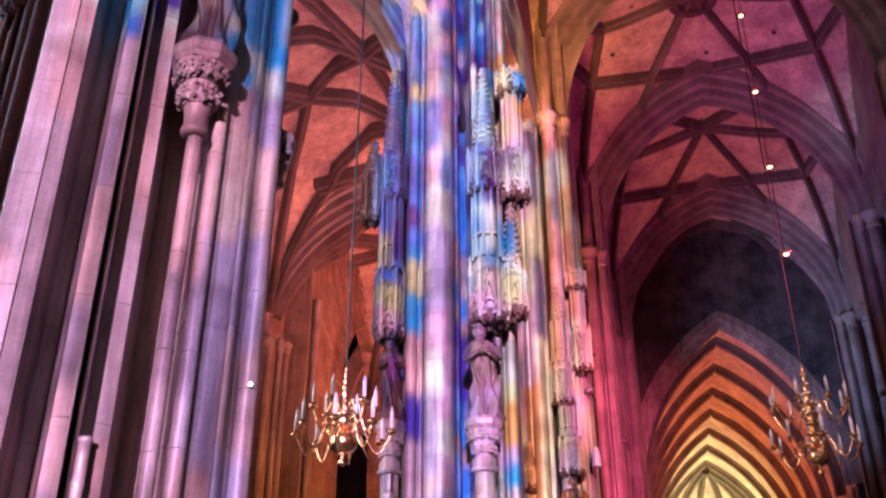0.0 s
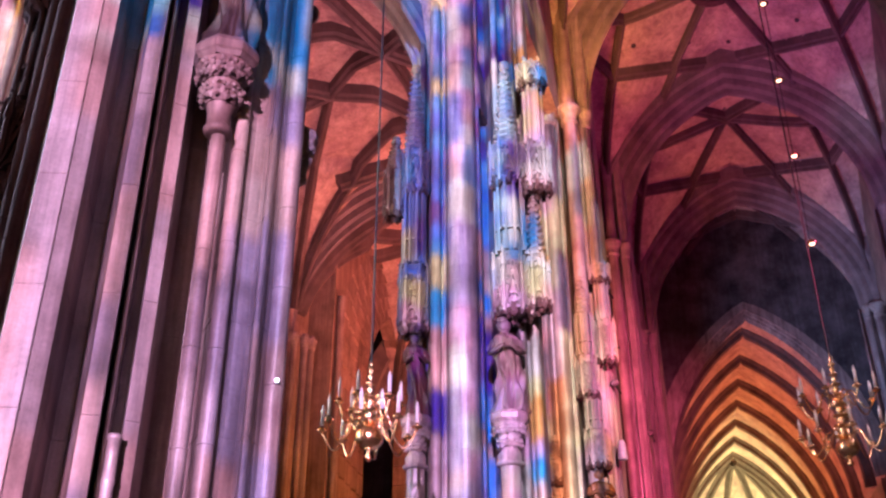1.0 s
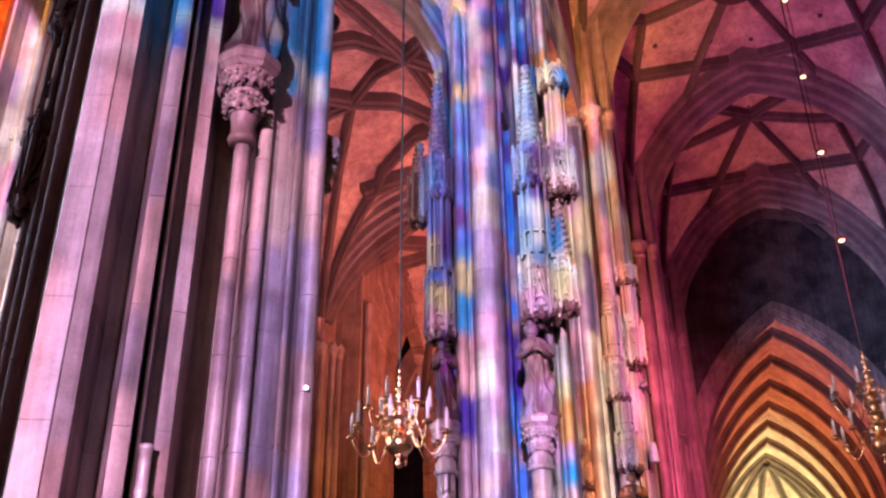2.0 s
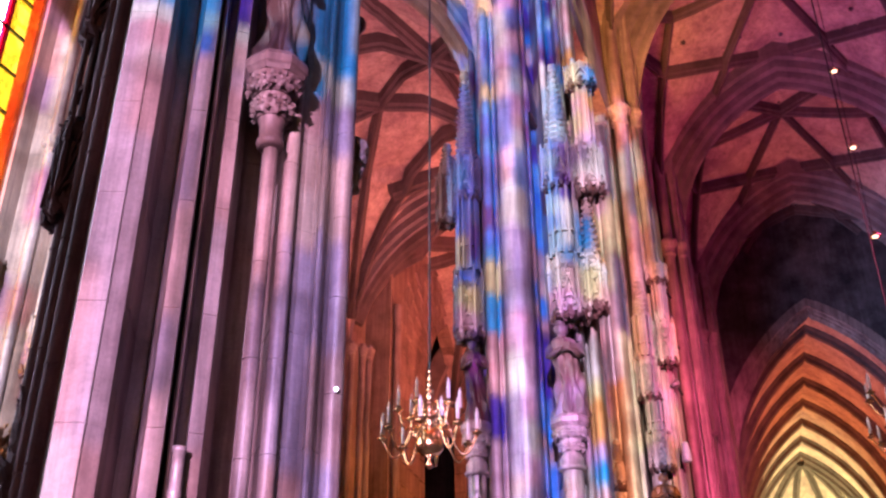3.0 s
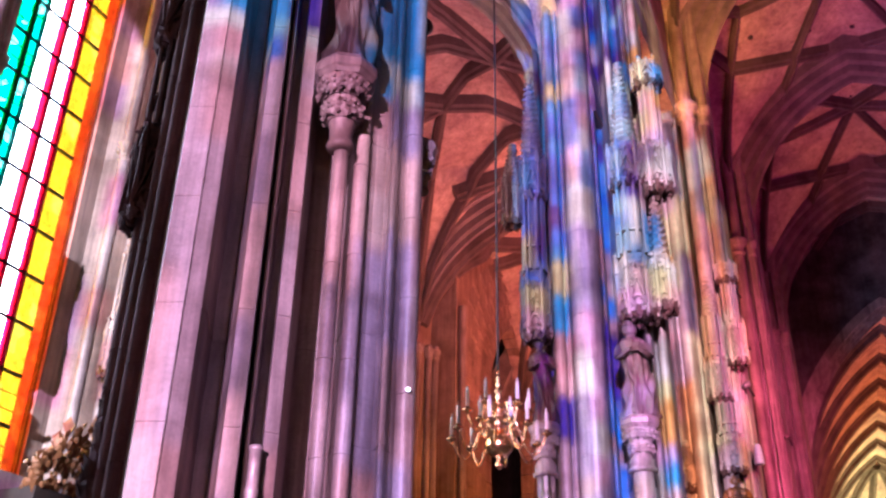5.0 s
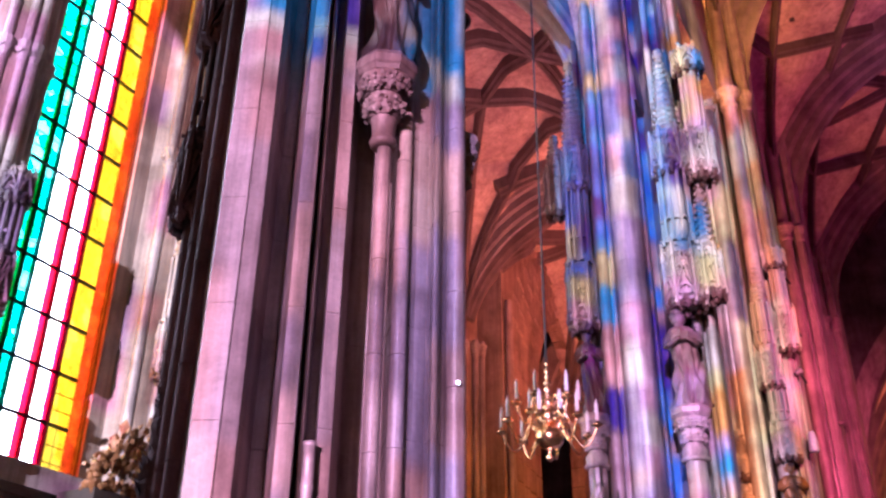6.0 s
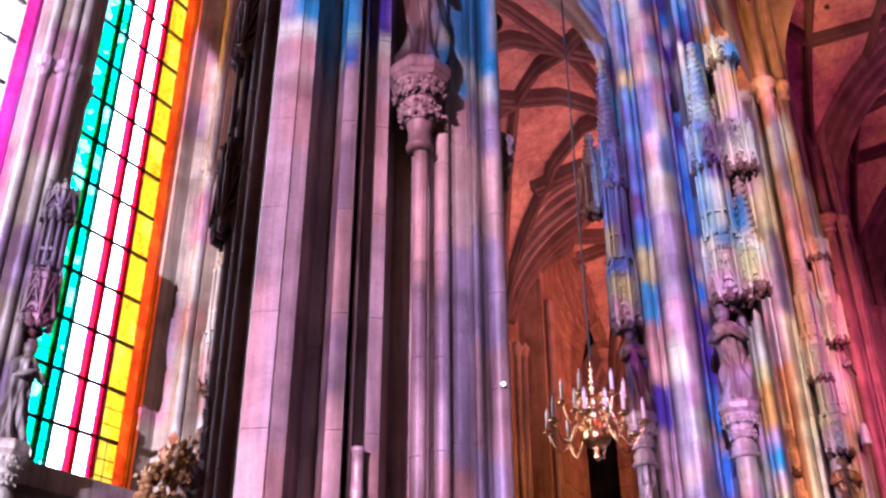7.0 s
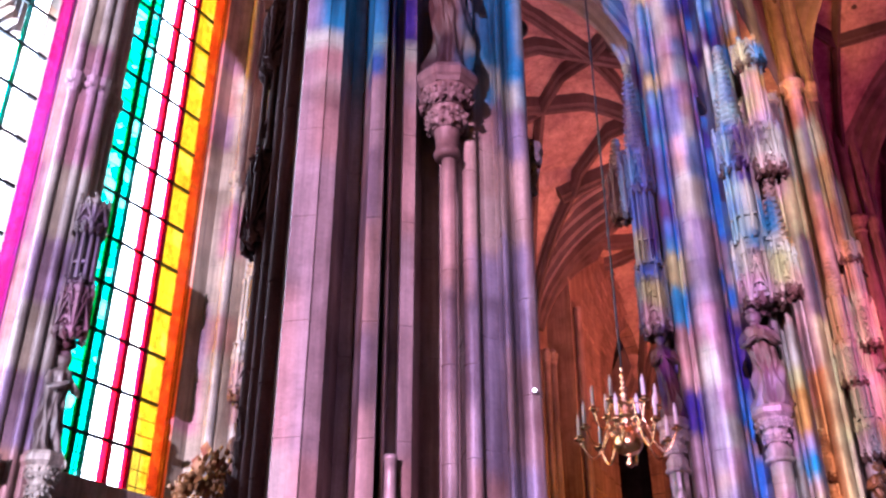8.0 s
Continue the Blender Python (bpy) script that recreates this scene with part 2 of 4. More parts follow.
box(bm, -16, WEST - 1, -0.3, 16, 82, 0)
structure("floor", bm, FLOORM, "worn grey stone floor of the church", "floor")


# ---- vaults ----
def web_height(a, b, rise, x, y):
    """Height of the web over the springing: two crossing pointed tunnels, with flat cells inside the star of ribs."""
    def tunnels(u, v):
        p, q = arc(a, rise, a * u), arc(b, rise * 0.93, b * v)
        m = max(p, q)
        return m * ((p / m) ** 8 + (q / m) ** 8) ** 0.125 if m > 1e-6 else 0.0
    u, v = abs(x) / a, abs(y) / b
    h = tunnels(u, v)
    n = u / 0.77
    e = (v - 0.38 * n) / 0.96
    if e >= 0 and n + e <= 1.0001:
        h = max(h, tunnels(0, 0) * (1 - n - e) + tunnels(0.77, 0.38) * n + tunnels(0, 0.96) * e)
    return h


def vault(bm, x0, x1, y0, y1, spring, rise, n=40):
    """One groined bay: the higher of two crossing pointed tunnels."""
    xm, a, ym, b = (x0 + x1) / 2, (x1 - x0) / 2, (y0 + y1) / 2, (y1 - y0) / 2
    g = [[bm.verts.new((x0 + (x1 - x0) * i / n, y0 + (y1 - y0) * j / n,
                        spring + web_height(a, b, rise, x0 + (x1 - x0) * i / n - xm, y0 + (y1 - y0) * j / n - ym))) for j in range(n + 1)] for i in range(n + 1)]
    for i in range(n):
        for j in range(n):
            bm.faces.new((g[i][j], g[i][j + 1], g[i + 1][j + 1], g[i + 1][j]))


RIB_SECTION = [(-0.13, 0.35), (-0.13, -0.05), (-0.07, -0.12), (-0.06, -0.22), (0, -0.27), (0.06, -0.22), (0.07, -0.12), (0.13, -0.05), (0.13, 0.35)]
ARCH_HALF = [(-0.70, 0.60), (-0.70, -0.12), (-0.63, -0.20), (-0.56, -0.12), (-0.55, 0.04), (-0.47, 0.04), (-0.46, -0.34), (-0.39, -0.44), (-0.32, -0.36), (-0.31, -0.04), (-0.23, -0.04), (-0.22, -0.56), (-0.16, -0.66),
             (-0.10, -0.58), (-0.095, -0.24), (-0.05, -0.24), (-0.04, -0.76)]
ARCH_SECTION = ARCH_HALF + [(0, -0.82)] + [(-u, d) for u, d in reversed(ARCH_HALF)]


def rib_lines(bm, x0, x1, y0, y1, spring, rise, lines, scale=1.0):
    """Ribs whose plan is given as pairs of points in units of the half bay."""
    xm, a, ym, b = (x0 + x1) / 2, (x1 - x0) / 2, (y0 + y1) / 2, (y1 - y0) / 2
    for (u0, v0), (u1, v1) in lines:
        path = []
        n = 18 if abs(u1 - u0) + abs(v1 - v0) > 0.8 else 8
        for i in range(n + 1):
            u, v = u0 + (u1 - u0) * i / n, v0 + (v1 - v0) * i / n
            path.append(Vector((xm + a * u, ym + b * v, spring - 0.27 + web_height(a, b, rise, a * u, b * v))))
        sweep(bm, path, [(s * scale, d * scale) for s, d in RIB_SECTION])


def star():
    """Plan of the nave ribs in one bay: corner ribs to four nodes, chevrons from the nodes to the crowns of the arches, rays from the boss."""
    out = [((0, 0), (0.64, 0)), ((0, 0), (-0.64, 0))]
    for sx in (-1, 1):
        for sy in (-1, 1):
            n = (sx * 0.77, sy * 0.38)
            out += [((sx * 0.97, sy * 0.97), n), (n, (0, sy * 0.96)), ((0, 0), (sx * 0.31, sy * 0.62)), ((sx * 0.31, sy * 0.62), (sx * 0.52, sy * 0.98)), (n, (sx * 0.64, 0)), (n, (sx * 0.99, sy * 0.10))]
    return out


def triradial():
    """Plan of the aisle ribs in one bay: three-rayed stars along the crown and paired ribs to the corners."""
    out = [((-0.98, 0), (-0.26, 0)), ((0.30, 0.36), (0.30, -0.36))]
    for q in (-1, 1):
        out += [((-0.26, 0), (0.30, q * 0.36)), ((-0.26, 0), (-0.97, q * 0.97)), ((0.30, q * 0.36), (0.97, q * 0.97)), ((0.30, q * 0.36), (-0.97, q * 0.97)), ((0.30, q * 0.36), (0.97, 0)), ((-0.5, q * 0.66), (0.1, q * 0.98)), ((0.30, q * 0.36), (0.10, q * 0.98))]
    return out


def vault_bays(name, x0, x1, spring, rise, label, deep, plan, half, crown, inner=0):
    """deep: how far the arches hang down; half, crown: half span and rise of the line that they follow; inner: the side on which they are drawn in to a pier."""
    web, ribs = bmesh.new(), bmesh.new()
    ys = [WEST] + PIER_Y + [EAST]
    for y0, y1 in zip(ys, ys[1:]):
        vault(web, x0, x1, y0, y1, spring, rise, 76 if y0 > 10 and x0 < 0 else 24)
        if y0 > 0:
            rib_lines(ribs, x0, x1, y0, y1, spring, rise, plan)
    ob = structure(name, web, WEB, label, "ceiling", True)
    part("ribs", ribs, RIB, ob, "dark moulded stone ribs")
    xm = (x0 + x1) / 2
    for y in PIER_Y[1:]:
        bm = bmesh.new()
        sweep(bm, [Vector((xm + x * (0.86 if x * inner > 0 else 1.0), y, spring + z)) for x, z in arch_path(half, crown + (1.5 if inner and y < 20 else 0.0), 32)], [(u, d * deep) for u, d in ARCH_SECTION], (0, 1, 0))
        part("transverse_arch", bm, ARCHSTONE, ob, "moulded pointed transverse arch")
    return ob


nave_vault = vault_bays("ceiling_nave", -NAVE_HALF, NAVE_HALF, NAVE_SPRING, NAVE_RISE, "pale net vault with dark star ribs over the nave", 1.6, star(), 5.86, 7.75)
vault_bays("ceiling_aisle", -DEEP_X, -ARCADE_X, AISLE_SPRING, AISLE_RISE, "pale ribbed vault over the side aisle", 1.0, triradial(), 4.87, 5.2, 1)
vault_bays("ceiling_aisle", ARCADE_X, DEEP_X, AISLE_SPRING, AISLE_RISE, "pale ribbed vault over the side aisle", 1.0, triradial(), 4.87, 5.2, -1)

# round boss in the crown of the bay
bm = bmesh.new()
lathe(bm, [(0.95, 0.1), (0.95, -0.2), (0.8, -0.32), (0.55, -0.3), (0.5, -0.15), (0.1, -0.12)], 28, (0, 30.0, 27.85))
part("boss", bm, DARK_SHADED, nave_vault, "large dark round ring boss")


# ---- arcade walls above the piers ----
def arcade(x, name):
    w, ys = 0.25, [WEST] + PIER_Y + [EAST]
    bm = bmesh.new()
    prev = None
    for y0, y1 in zip(ys, ys[1:]):
        ym, b = (y0 + y1) / 2, (y1 - y0) / 2 - 0.1
        if b < 1.6:
            b = 0
        steps = [y0] + [ym - b * math.cos(math.pi * i / 28) for i in range(29)] + [y1] if b else [y0, y1]
        for p, q in zip(steps, steps[1:]):
            def low(y):
                return AISLE_SPRING + arc(b, AISLE_RISE * 0.95, y - ym) if b and abs(y - ym) < b else AISLE_SPRING if b else 0.0
            a0, a1 = low(p), low(q)
            quads = [((x - w, p, a0), (x - w, q, a1), (x - w, q, 28.6), (x - w, p, 28.6)), ((x + w, p, a0), (x + w, q, a1), (x + w, q, 28.6), (x + w, p, 28.6)),
                     ((x - w, p, a0), (x - w, q, a1), (x + w, q, a1), (x + w, p, a0))]
            for qd in quads:
                bm.faces.new([bm.verts.new(c) for c in qd])
        if b:
            sweep(bm, [Vector((x, ym + u, AISLE_SPRING + z)) for u, z in arch_path(b, AISLE_RISE * 0.95)], [(s * 0.40, d * 0.25 + 0.02) for s, d in ARCH_SECTION], (1, 0, 0))
    side = 1 if x > 0 else -1
    box(bm, min(side * 5.42, x), WEST, 19.3, max(side * 5.42, x), EAST, 28.6)
    return structure(name, bm, WALL, "stone arcade wall with tall moulded pointed arches", "wall")


arcade(-ARCADE_X - 0.2, "wall_arcade_north")
arcade(ARCADE_X + 0.2, "wall_arcade_south")


# ---- outer walls ----
def pierced(bm, along, fixed, thick, u0, u1, top, openings, n=10):
    """A wall along 'x' or 'y' with pointed openings (middle, half width, sill, springing, rise)."""
    us = {u0, u1}
    for m, a, s, sp, r in openings:
        us |= {m - a, m + a} | {m - a * math.cos(math.pi * i / n) for i in range(n + 1)}
    us = sorted(us)

    def pt(u, d, z):
        return (u, fixed + d, z) if along == "x" else (fixed + d, u, z)

    def quad(*ps):
        bm.faces.new([bm.verts.new(p) for p in ps])
    for p, q in zip(us, us[1:]):
        if q - p < 1e-6:
            continue
        hole = next((o for o in openings if o[0] - o[1] - 1e-6 <= p and q <= o[0] + o[1] + 1e-6), None)
        if not hole:
            for d in (0, thick):
                quad(pt(p, d, 0), pt(q, d, 0), pt(q, d, top), pt(p, d, top))
            continue
        m, a, s, sp, r = hole
        zp, zq = sp + arc(a, r, p - m), sp + arc(a, r, q - m)
        for d in (0, thick):
            if s > 0:
                quad(pt(p, d, 0), pt(q, d, 0), pt(q, d, s), pt(p, d, s))
            quad(pt(p, d, zp), pt(q, d, zq), pt(q, d, top), pt(p, d, top))
        quad(pt(p, 0, s), pt(q, 0, s), pt(q, thick, s), pt(p, thick, s))
        quad(pt(p, 0, zp), pt(q, 0, zq), pt(q, thick, zq), pt(p, thick, zp))
    for m, a, s, sp, r in openings:
        for u in (m - a, m + a):
            quad(pt(u, 0, s), pt(u, thick, s), pt(u, thick, sp), pt(u, 0, sp))
    quad(pt(u0, 0, top), pt(u1, 0, top), pt(u1, thick, top), pt(u0, thick, top))


# middle, half width, sill, springing, rise of the aisle windows
WIN_NEAR = (9.35, 1.15, 5.3, 17.0, 2.2)
WIN_SIDE = (5.75, 1.45, 5.3, 17.0, 2.2)
DEEP_GAP = (32.75, 2.15, 13.2, 3.75)  # middle, half width, springing and rise at its back
DARK_GAPS = [(32.75, 5.85, 0.0, 13.2, 6.0)]
bm = bmesh.new()
pierced(bm, "y", -WALL_X, -0.9, WEST, 12.4, 23, [WIN_SIDE, WIN_NEAR])
structure("wall_north", bm, WALL, "tall aisle wall of warm stone with stained windows", "wall")
bm = bmesh.new()
pierced(bm, "y", -DEEP_X, -0.9, 12.4, 26.6, 23, [])
box(bm, -DEEP_X - 0.9, 12.1, 0, -WALL_X - 0.91, 12.39, 23)
structure("wall_north", bm, WALL, "tall recessed aisle wall of warm stone", "wall")
bm = bmesh.new()
pierced(bm, "y", -WALL_X, -0.9, 26.6, EAST, 23, DARK_GAPS)
box(bm, -DEEP_X - 0.9, 26.61, 0, -WALL_X - 0.91, 27.2, 23)
box(bm, -WALL_X - 0.91, 26.55, 0, -WALL_X - 0.002, 26.61, 23)
structure("wall_north", bm, WALL, "tall aisle wall of warm stone with a deep pointed opening", "wall")
bm = bmesh.new()
pierced(bm, "y", DEEP_X, 0.9, WEST, EAST, 23, [])
structure("wall_south", bm, WALL, "tall plain stone aisle wall", "wall")
WEST_LIGHTS = [(-8.2, 2.6, 3.0, 15.0, 3.5), (1.9, 4.4, 2.0, 23.5, 4.0)]
bm = bmesh.new()
pierced(bm, "x", WEST, -1.0, -15.9, 15.9, 29, WEST_LIGHTS)
structure("wall_west", bm, WALL, "west wall of stone with two tall stained windows", "wall")
# choir arch
CHOIR = (-0.35, 5.0, 0.0, 13.2, 8.9)
# this wall's darkness and pale dapples are coloured in
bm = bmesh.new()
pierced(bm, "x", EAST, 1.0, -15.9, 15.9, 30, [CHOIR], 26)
structure("wall_choir_arch", bm, GLOOM, "dark wall above the lower choir arch, gloom and dapples in its colour", "wall")
bm = bmesh.new()
sweep(bm, [Vector((CHOIR[0] + x, EAST + 0.35, CHOIR[3] + z)) for x, z in arch_path(5.05, 8.95)], [(s * 0.6, d * 0.6) for s, d in ARCH_SECTION], (0, 1, 0))
structure("trim", bm, STONE, "moulded pale stone edge of the choir arch", "arch")

# ---- choir: its axis bends a little to the north ----
def bend(y):
    return -0.40 - 0.065 * (y - EAST)


bm = bmesh.new()
path = arch_path(5.0, 8.9)
for (xa, za), (xb, zb) in zip(path, path[1:]):
    for y0 in range(49, 76, 3):
        bm.faces.new([bm.verts.new(c) for c in ((bend(y0) + xa, y0, 13.2 + za), (bend(y0) + xb, y0, 13.2 + zb), (bend(y0 + 3) + xb, y0 + 3, 13.2 + zb), (bend(y0 + 3) + xa, y0 + 3, 13.2 + za))])
choir_vault = structure("ceiling_choir", bm, WEB, "ribbed pointed vault over the long choir", "ceiling", True)
for i in range(7):
    bm = bmesh.new()
    k = 1.9
    sweep(bm, [Vector((bend(50.6 + 4.0 * i) + x, 50.6 + 4.0 * i, 13.25 + z)) for x, z in arch_path(5.0, 8.9)], [(s * k * 1.05, d * k * 0.95) for s, d in RIB_SECTION], (0, 1, 0))
    part("rib", bm, RIB, choir_vault, "dark moulded choir rib")
for s in (-1, 1):
    bm = bmesh.new()
    for v in box(bm, s * 5.0, 49, 0, s * 5.6, 76, 13.3):
        v.co.x += bend(v.co.y)
    structure("wall_choir", bm, WALL, "stone side wall of the choir", "wall")
# apse: a half dome of webs between ribs
bm = bmesh.new()
apse_ribs = bmesh.new()
N = 5
for i in range(N):
    a0, a1 = math.pi * i / N, math.pi * (i + 1) / N
    for j in range(12):
        def dome(a, k):
            r = 5.0 * (1 - k / 12)
            return (bend(76) + r * math.cos(a), 76 + 0.9 * r * math.sin(a), 13.2 + arc(5.0, 8.9, r))
        ps = [dome(a0, j), dome(a1, j), dome(a1, j + 1), dome(a0, j + 1)]
        bm.faces.new([bm.verts.new(c) for c in (ps if j < 11 else ps[:3])])
    bm.faces.new([bm.verts.new(c) for c in ((*dome(a0, 0)[:2], 0), (*dome(a1, 0)[:2], 0), dome(a1, 0), dome(a0, 0))])
    sweep(apse_ribs, [Vector(dome(a0, k)) for k in range(12)], [(u * 2, d * 2) for u, d in RIB_SECTION])
apse = structure("wall_apse", bm, WEB, "pale yellow-lit apse closing the choir", "wall")
part("ribs", apse_ribs, RIB, apse, "dark apse ribs")


# ---- west windows: the coloured light on the piers comes through them ----
def tint(x, z, col, rng):
    """Which glass a pane takes: rose and lilac on one side under a blue field, blue and white in the middle, amber on the other side."""
    if x < -4:
        return rng.choice(["white", "white", "pink", "white", "lilac", "white", "orchid"])
    if x < 0.6:
        if 8.98 < z < 9.3 and x < -0.3:
            return rng.choice(["white", "straw", "white", "ice"])
        if z < 8.7 or (-0.4 < x < 0.02 and z < 10.3) or (x < -0.95 and z < 9.0) or (x < -0.3 and z < 9.6 and rng.random() < 0.5):
            return rng.choice(["pink", "plum", "rose", "lilac", "mauve", "pink"] if x > -0.2 else ["rose", "mauve", "plum", "rose", "pink", "mauve", "rose", "plum"])
        if x > -0.05:
            return rng.choice(["ice", "sky", "white", "ice", "sky"])
        if x < -0.95:
            return rng.choice(["lilac", "sky", "white", "lilac", "ice"])
        return rng.choice(["azure", "indigo", "plum", "azure", "sky", "azure", "lilac"])
    if x < 1.25:
        return rng.choice(["mauve", "plum", "lilac", "rose", "wine", "indigo"] if z < 8.8 else ["mauve", "purple", "indigo", "rose", "wine"] if z < 11.0 else ["azure", "sky", "straw", "azure", "indigo", "sky"])
    if x < 1.95:
        return rng.choice(["white", "orchid", "white", "pink", "orchid", "lilac"] if z < 13.0 else ["white", "ice", "orchid", "sky", "white", "pink", "azure"])
    if x < 2.2:
        return rng.choice(["indigo", "azure", "indigo", "plum", "indigo", "azure"])
    if x < 2.95:
        return rng.choice(["orchid", "pink", "white", "lilac", "orchid", "rose"] if z < 11.8 else ["azure", "sky", "indigo", "sky", "ice", "azure", "white"])
    if x < 3.45:
        return rng.choice(["straw", "lilac", "white", "sky", "pink", "amber"])
    if col % 2 == 0:
        return rng.choice(["slate", "smoke", "slate", "rose", "straw"])
    return rng.choice(["amber", "orange", "amber", "straw", "orange", "straw", "pink"])


def west_window(m, a, s, sp, r):
    th = thing("window_west", Matrix.Translation((m, WEST - 0.06, 0)), "tall stained glass window in the west wall", "window", "west windows", "structure")
    rng = random.Random(int(m * 10) + 77)
    sheets = {k: bmesh.new() for k in GLASS}
    x, col = -a, 0
    while x < a - 0.05:
        col += 1
        w = min(rng.uniform(0.24, 0.38) if m + x > 0.5 else rng.uniform(0.14, 0.32) if m + x > -4 else rng.uniform(0.4, 0.6), a - x)
        z = s
        while z < sp + r:
            h = rng.uniform(1.2, 3.0) if m + x > 3.45 else rng.uniform(0.28, 0.75) if m + x > 0.5 else rng.uniform(0.5, 1.5)
            if -4 < m + x < 0.5 and z < 8.7 < z + h:
                h = 8.75 - z
            if -4 < m + x < 0.5 and z < 9.22 < z + h + 0.12:  # one thin pale band runs across
                h = 9.0 + rng.uniform(0, 0.08) - z if z < 8.95 else 0.2
            zp, zq = (min(z + h, sp + arc(a, r, q)) for q in (x, x + w))
            if max(zp, zq) > z:
                b = sheets[tint(m + x + w / 2, z + h / 2, col, rng)]
                k = 0.02 * len(b.verts) % 0.011
                e, f = (0.02, 0.05) if m + x > 0.5 else (0.0, 0.0)
                b.faces.new([b.verts.new((c + rng.uniform(-f, f), k, d + rng.uniform(-f, f))) for c, d in ((x - e, z - e), (x + w + e, z - e), (x + w + e, max(zq, z) + e), (x - e, max(zp, z) + e))])
            z += h
        x += w
    for k, b in sheets.items():
        if len(b.faces):
            tagged(part("panes", b, GLASS[k], th, k + " glass panes"), kind="stuff")
        else:
            b.free()
    n = int(a / 0.75)
    for k in range(1, 2 * n):
        bm = bmesh.new()
        u = -a + a * k / n
        box(bm, u - 0.025, -0.12, s, u + 0.025, 0.03, sp + arc(a, r, u))
        part("mullion", bm, STONE, th)


for spec in WEST_LIGHTS:
    west_window(*spec)

# sky outside the aisle windows
bm = bmesh.new()
bm.faces.new([bm.verts.new(c) for c in ((-17.5, -4, 0), (-17.5, 18, 0), (-17.5, 18, 24), (-17.5, -4, 24))])
structure("backdrop", bm, SKYCARD, "bright overcast sky outside the aisle windows", "sky")


# ---- aisle windows ----
STEP = 0.815  # from saddle bar to saddle bar


def aisle_window(spec, lights, name, label):
    """lights: width share, pane glass, border glass at its far side, width of that border. Red borders stand for tinged
    mullions, orange for the lit jamb.
    """
    m, a, s, sp, r = spec
    x = -WALL_X - 0.12
    th = thing(name, Matrix.Translation((x, m, s)), label, "window", "aisle windows", "structure")
    total = sum(w for w, *_ in lights)
    u = -a
    for w, glass, edge, ew in lights:
        w = 2 * a * w / total
        rows = int((sp + r - s) / STEP)
        for k in range(rows):
            z0, z1 = k * STEP + 0.02, (k + 1) * STEP - 0.02
            hi = sp - s + arc(a, r, u + w / 2)
            if z0 > hi:
                break
            bm = bmesh.new()
            box(bm, -0.008, u + 0.012, z0, 0.008, u + w - ew, min(z1, hi))
            part("pane", bm, glass, th)
        bm = bmesh.new()
        for k in range(rows if glass is G_GREEN else 2):
            for q in (0.3, 0.62):
                box(bm, -0.012, u + 0.01, (k + q) * STEP - 0.006, 0.012, u + w - ew, (k + q) * STEP + 0.006)
        box(bm, -0.0125, u + (w - ew) * 0.5 - 0.006, 0.02, 0.0125, u + (w - ew) * 0.5 + 0.006, 0.8)
        part("leading", bm, IRON, th, "thin lead lines")
        bm = bmesh.new()
        box(bm, -0.012, u + w - ew, 0.02, 0.012, u + w, sp - s + arc(a, r, u + w / 2))
        part("border", bm, edge, th, "strip of coloured glass along a light's edge")
        bm = bmesh.new()
        box(bm, -0.05, u + w - 0.016, 0, 0.05, u + w + 0.016, sp - s + arc(a, r, min(a, u + w)))
        part("mullion", bm, IRON, th)
        u += w
    for k in range(1, int((sp + r - s) / STEP)):
        bm = bmesh.new()
        box(bm, -0.02, -a, k * STEP - 0.03, 0.02, a - 0.27, k * STEP + 0.03)
        part("saddle_bar", bm, IRON, th)
    bm = bmesh.new()
    box(bm, 0.125, -a - 0.1, -0.35, 0.6, a + 0.1, -0.02)
    part("sill", bm, STONE, th)
    return th


aisle_window(WIN_NEAR, [(0.55, G_GREEN, G_DKGREEN, 0.08), (0.21, G_GREEN, G_DKGREEN, 0.012), (0.47, G_CLEAR, G_MULLION_RED, 0.16), (0.39, G_CLEAR, G_MULLION_RED, 0.12), (0.68, G_YELLOW, G_JAMB_GLOW, 0.27)], "window_1", "tall leaded window of teal, clear and yellow glass, red strips for mullions")
aisle_window(WIN_SIDE, [(1, G_CLEAR, G_DKGREEN, 0.05), (1, G_CLEAR, G_MULLION_RED, 0.05), (1, G_CLEAR, G_GREEN, 0.06), (1, G_CLEAR, G_MAGENTA, 0.24)], "window_2", "tall leaded window of clear glass with a magenta border")
# near-black box added behind the aisle's pointed openings to keep them dark
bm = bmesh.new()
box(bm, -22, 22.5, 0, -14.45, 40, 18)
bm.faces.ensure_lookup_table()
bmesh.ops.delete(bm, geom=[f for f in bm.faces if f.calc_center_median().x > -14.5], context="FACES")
structure("wall_chapel", bm, GLOOM, "dark box behind the aisle opening, added to keep it black", "wall")
m, a, sp, r = DEEP_GAP
embrasure = thing("trim", pose(-WALL_X, m, 0), "deep splayed stone frame of a pointed opening", "arch", "", "structure")
rng = random.Random(8)
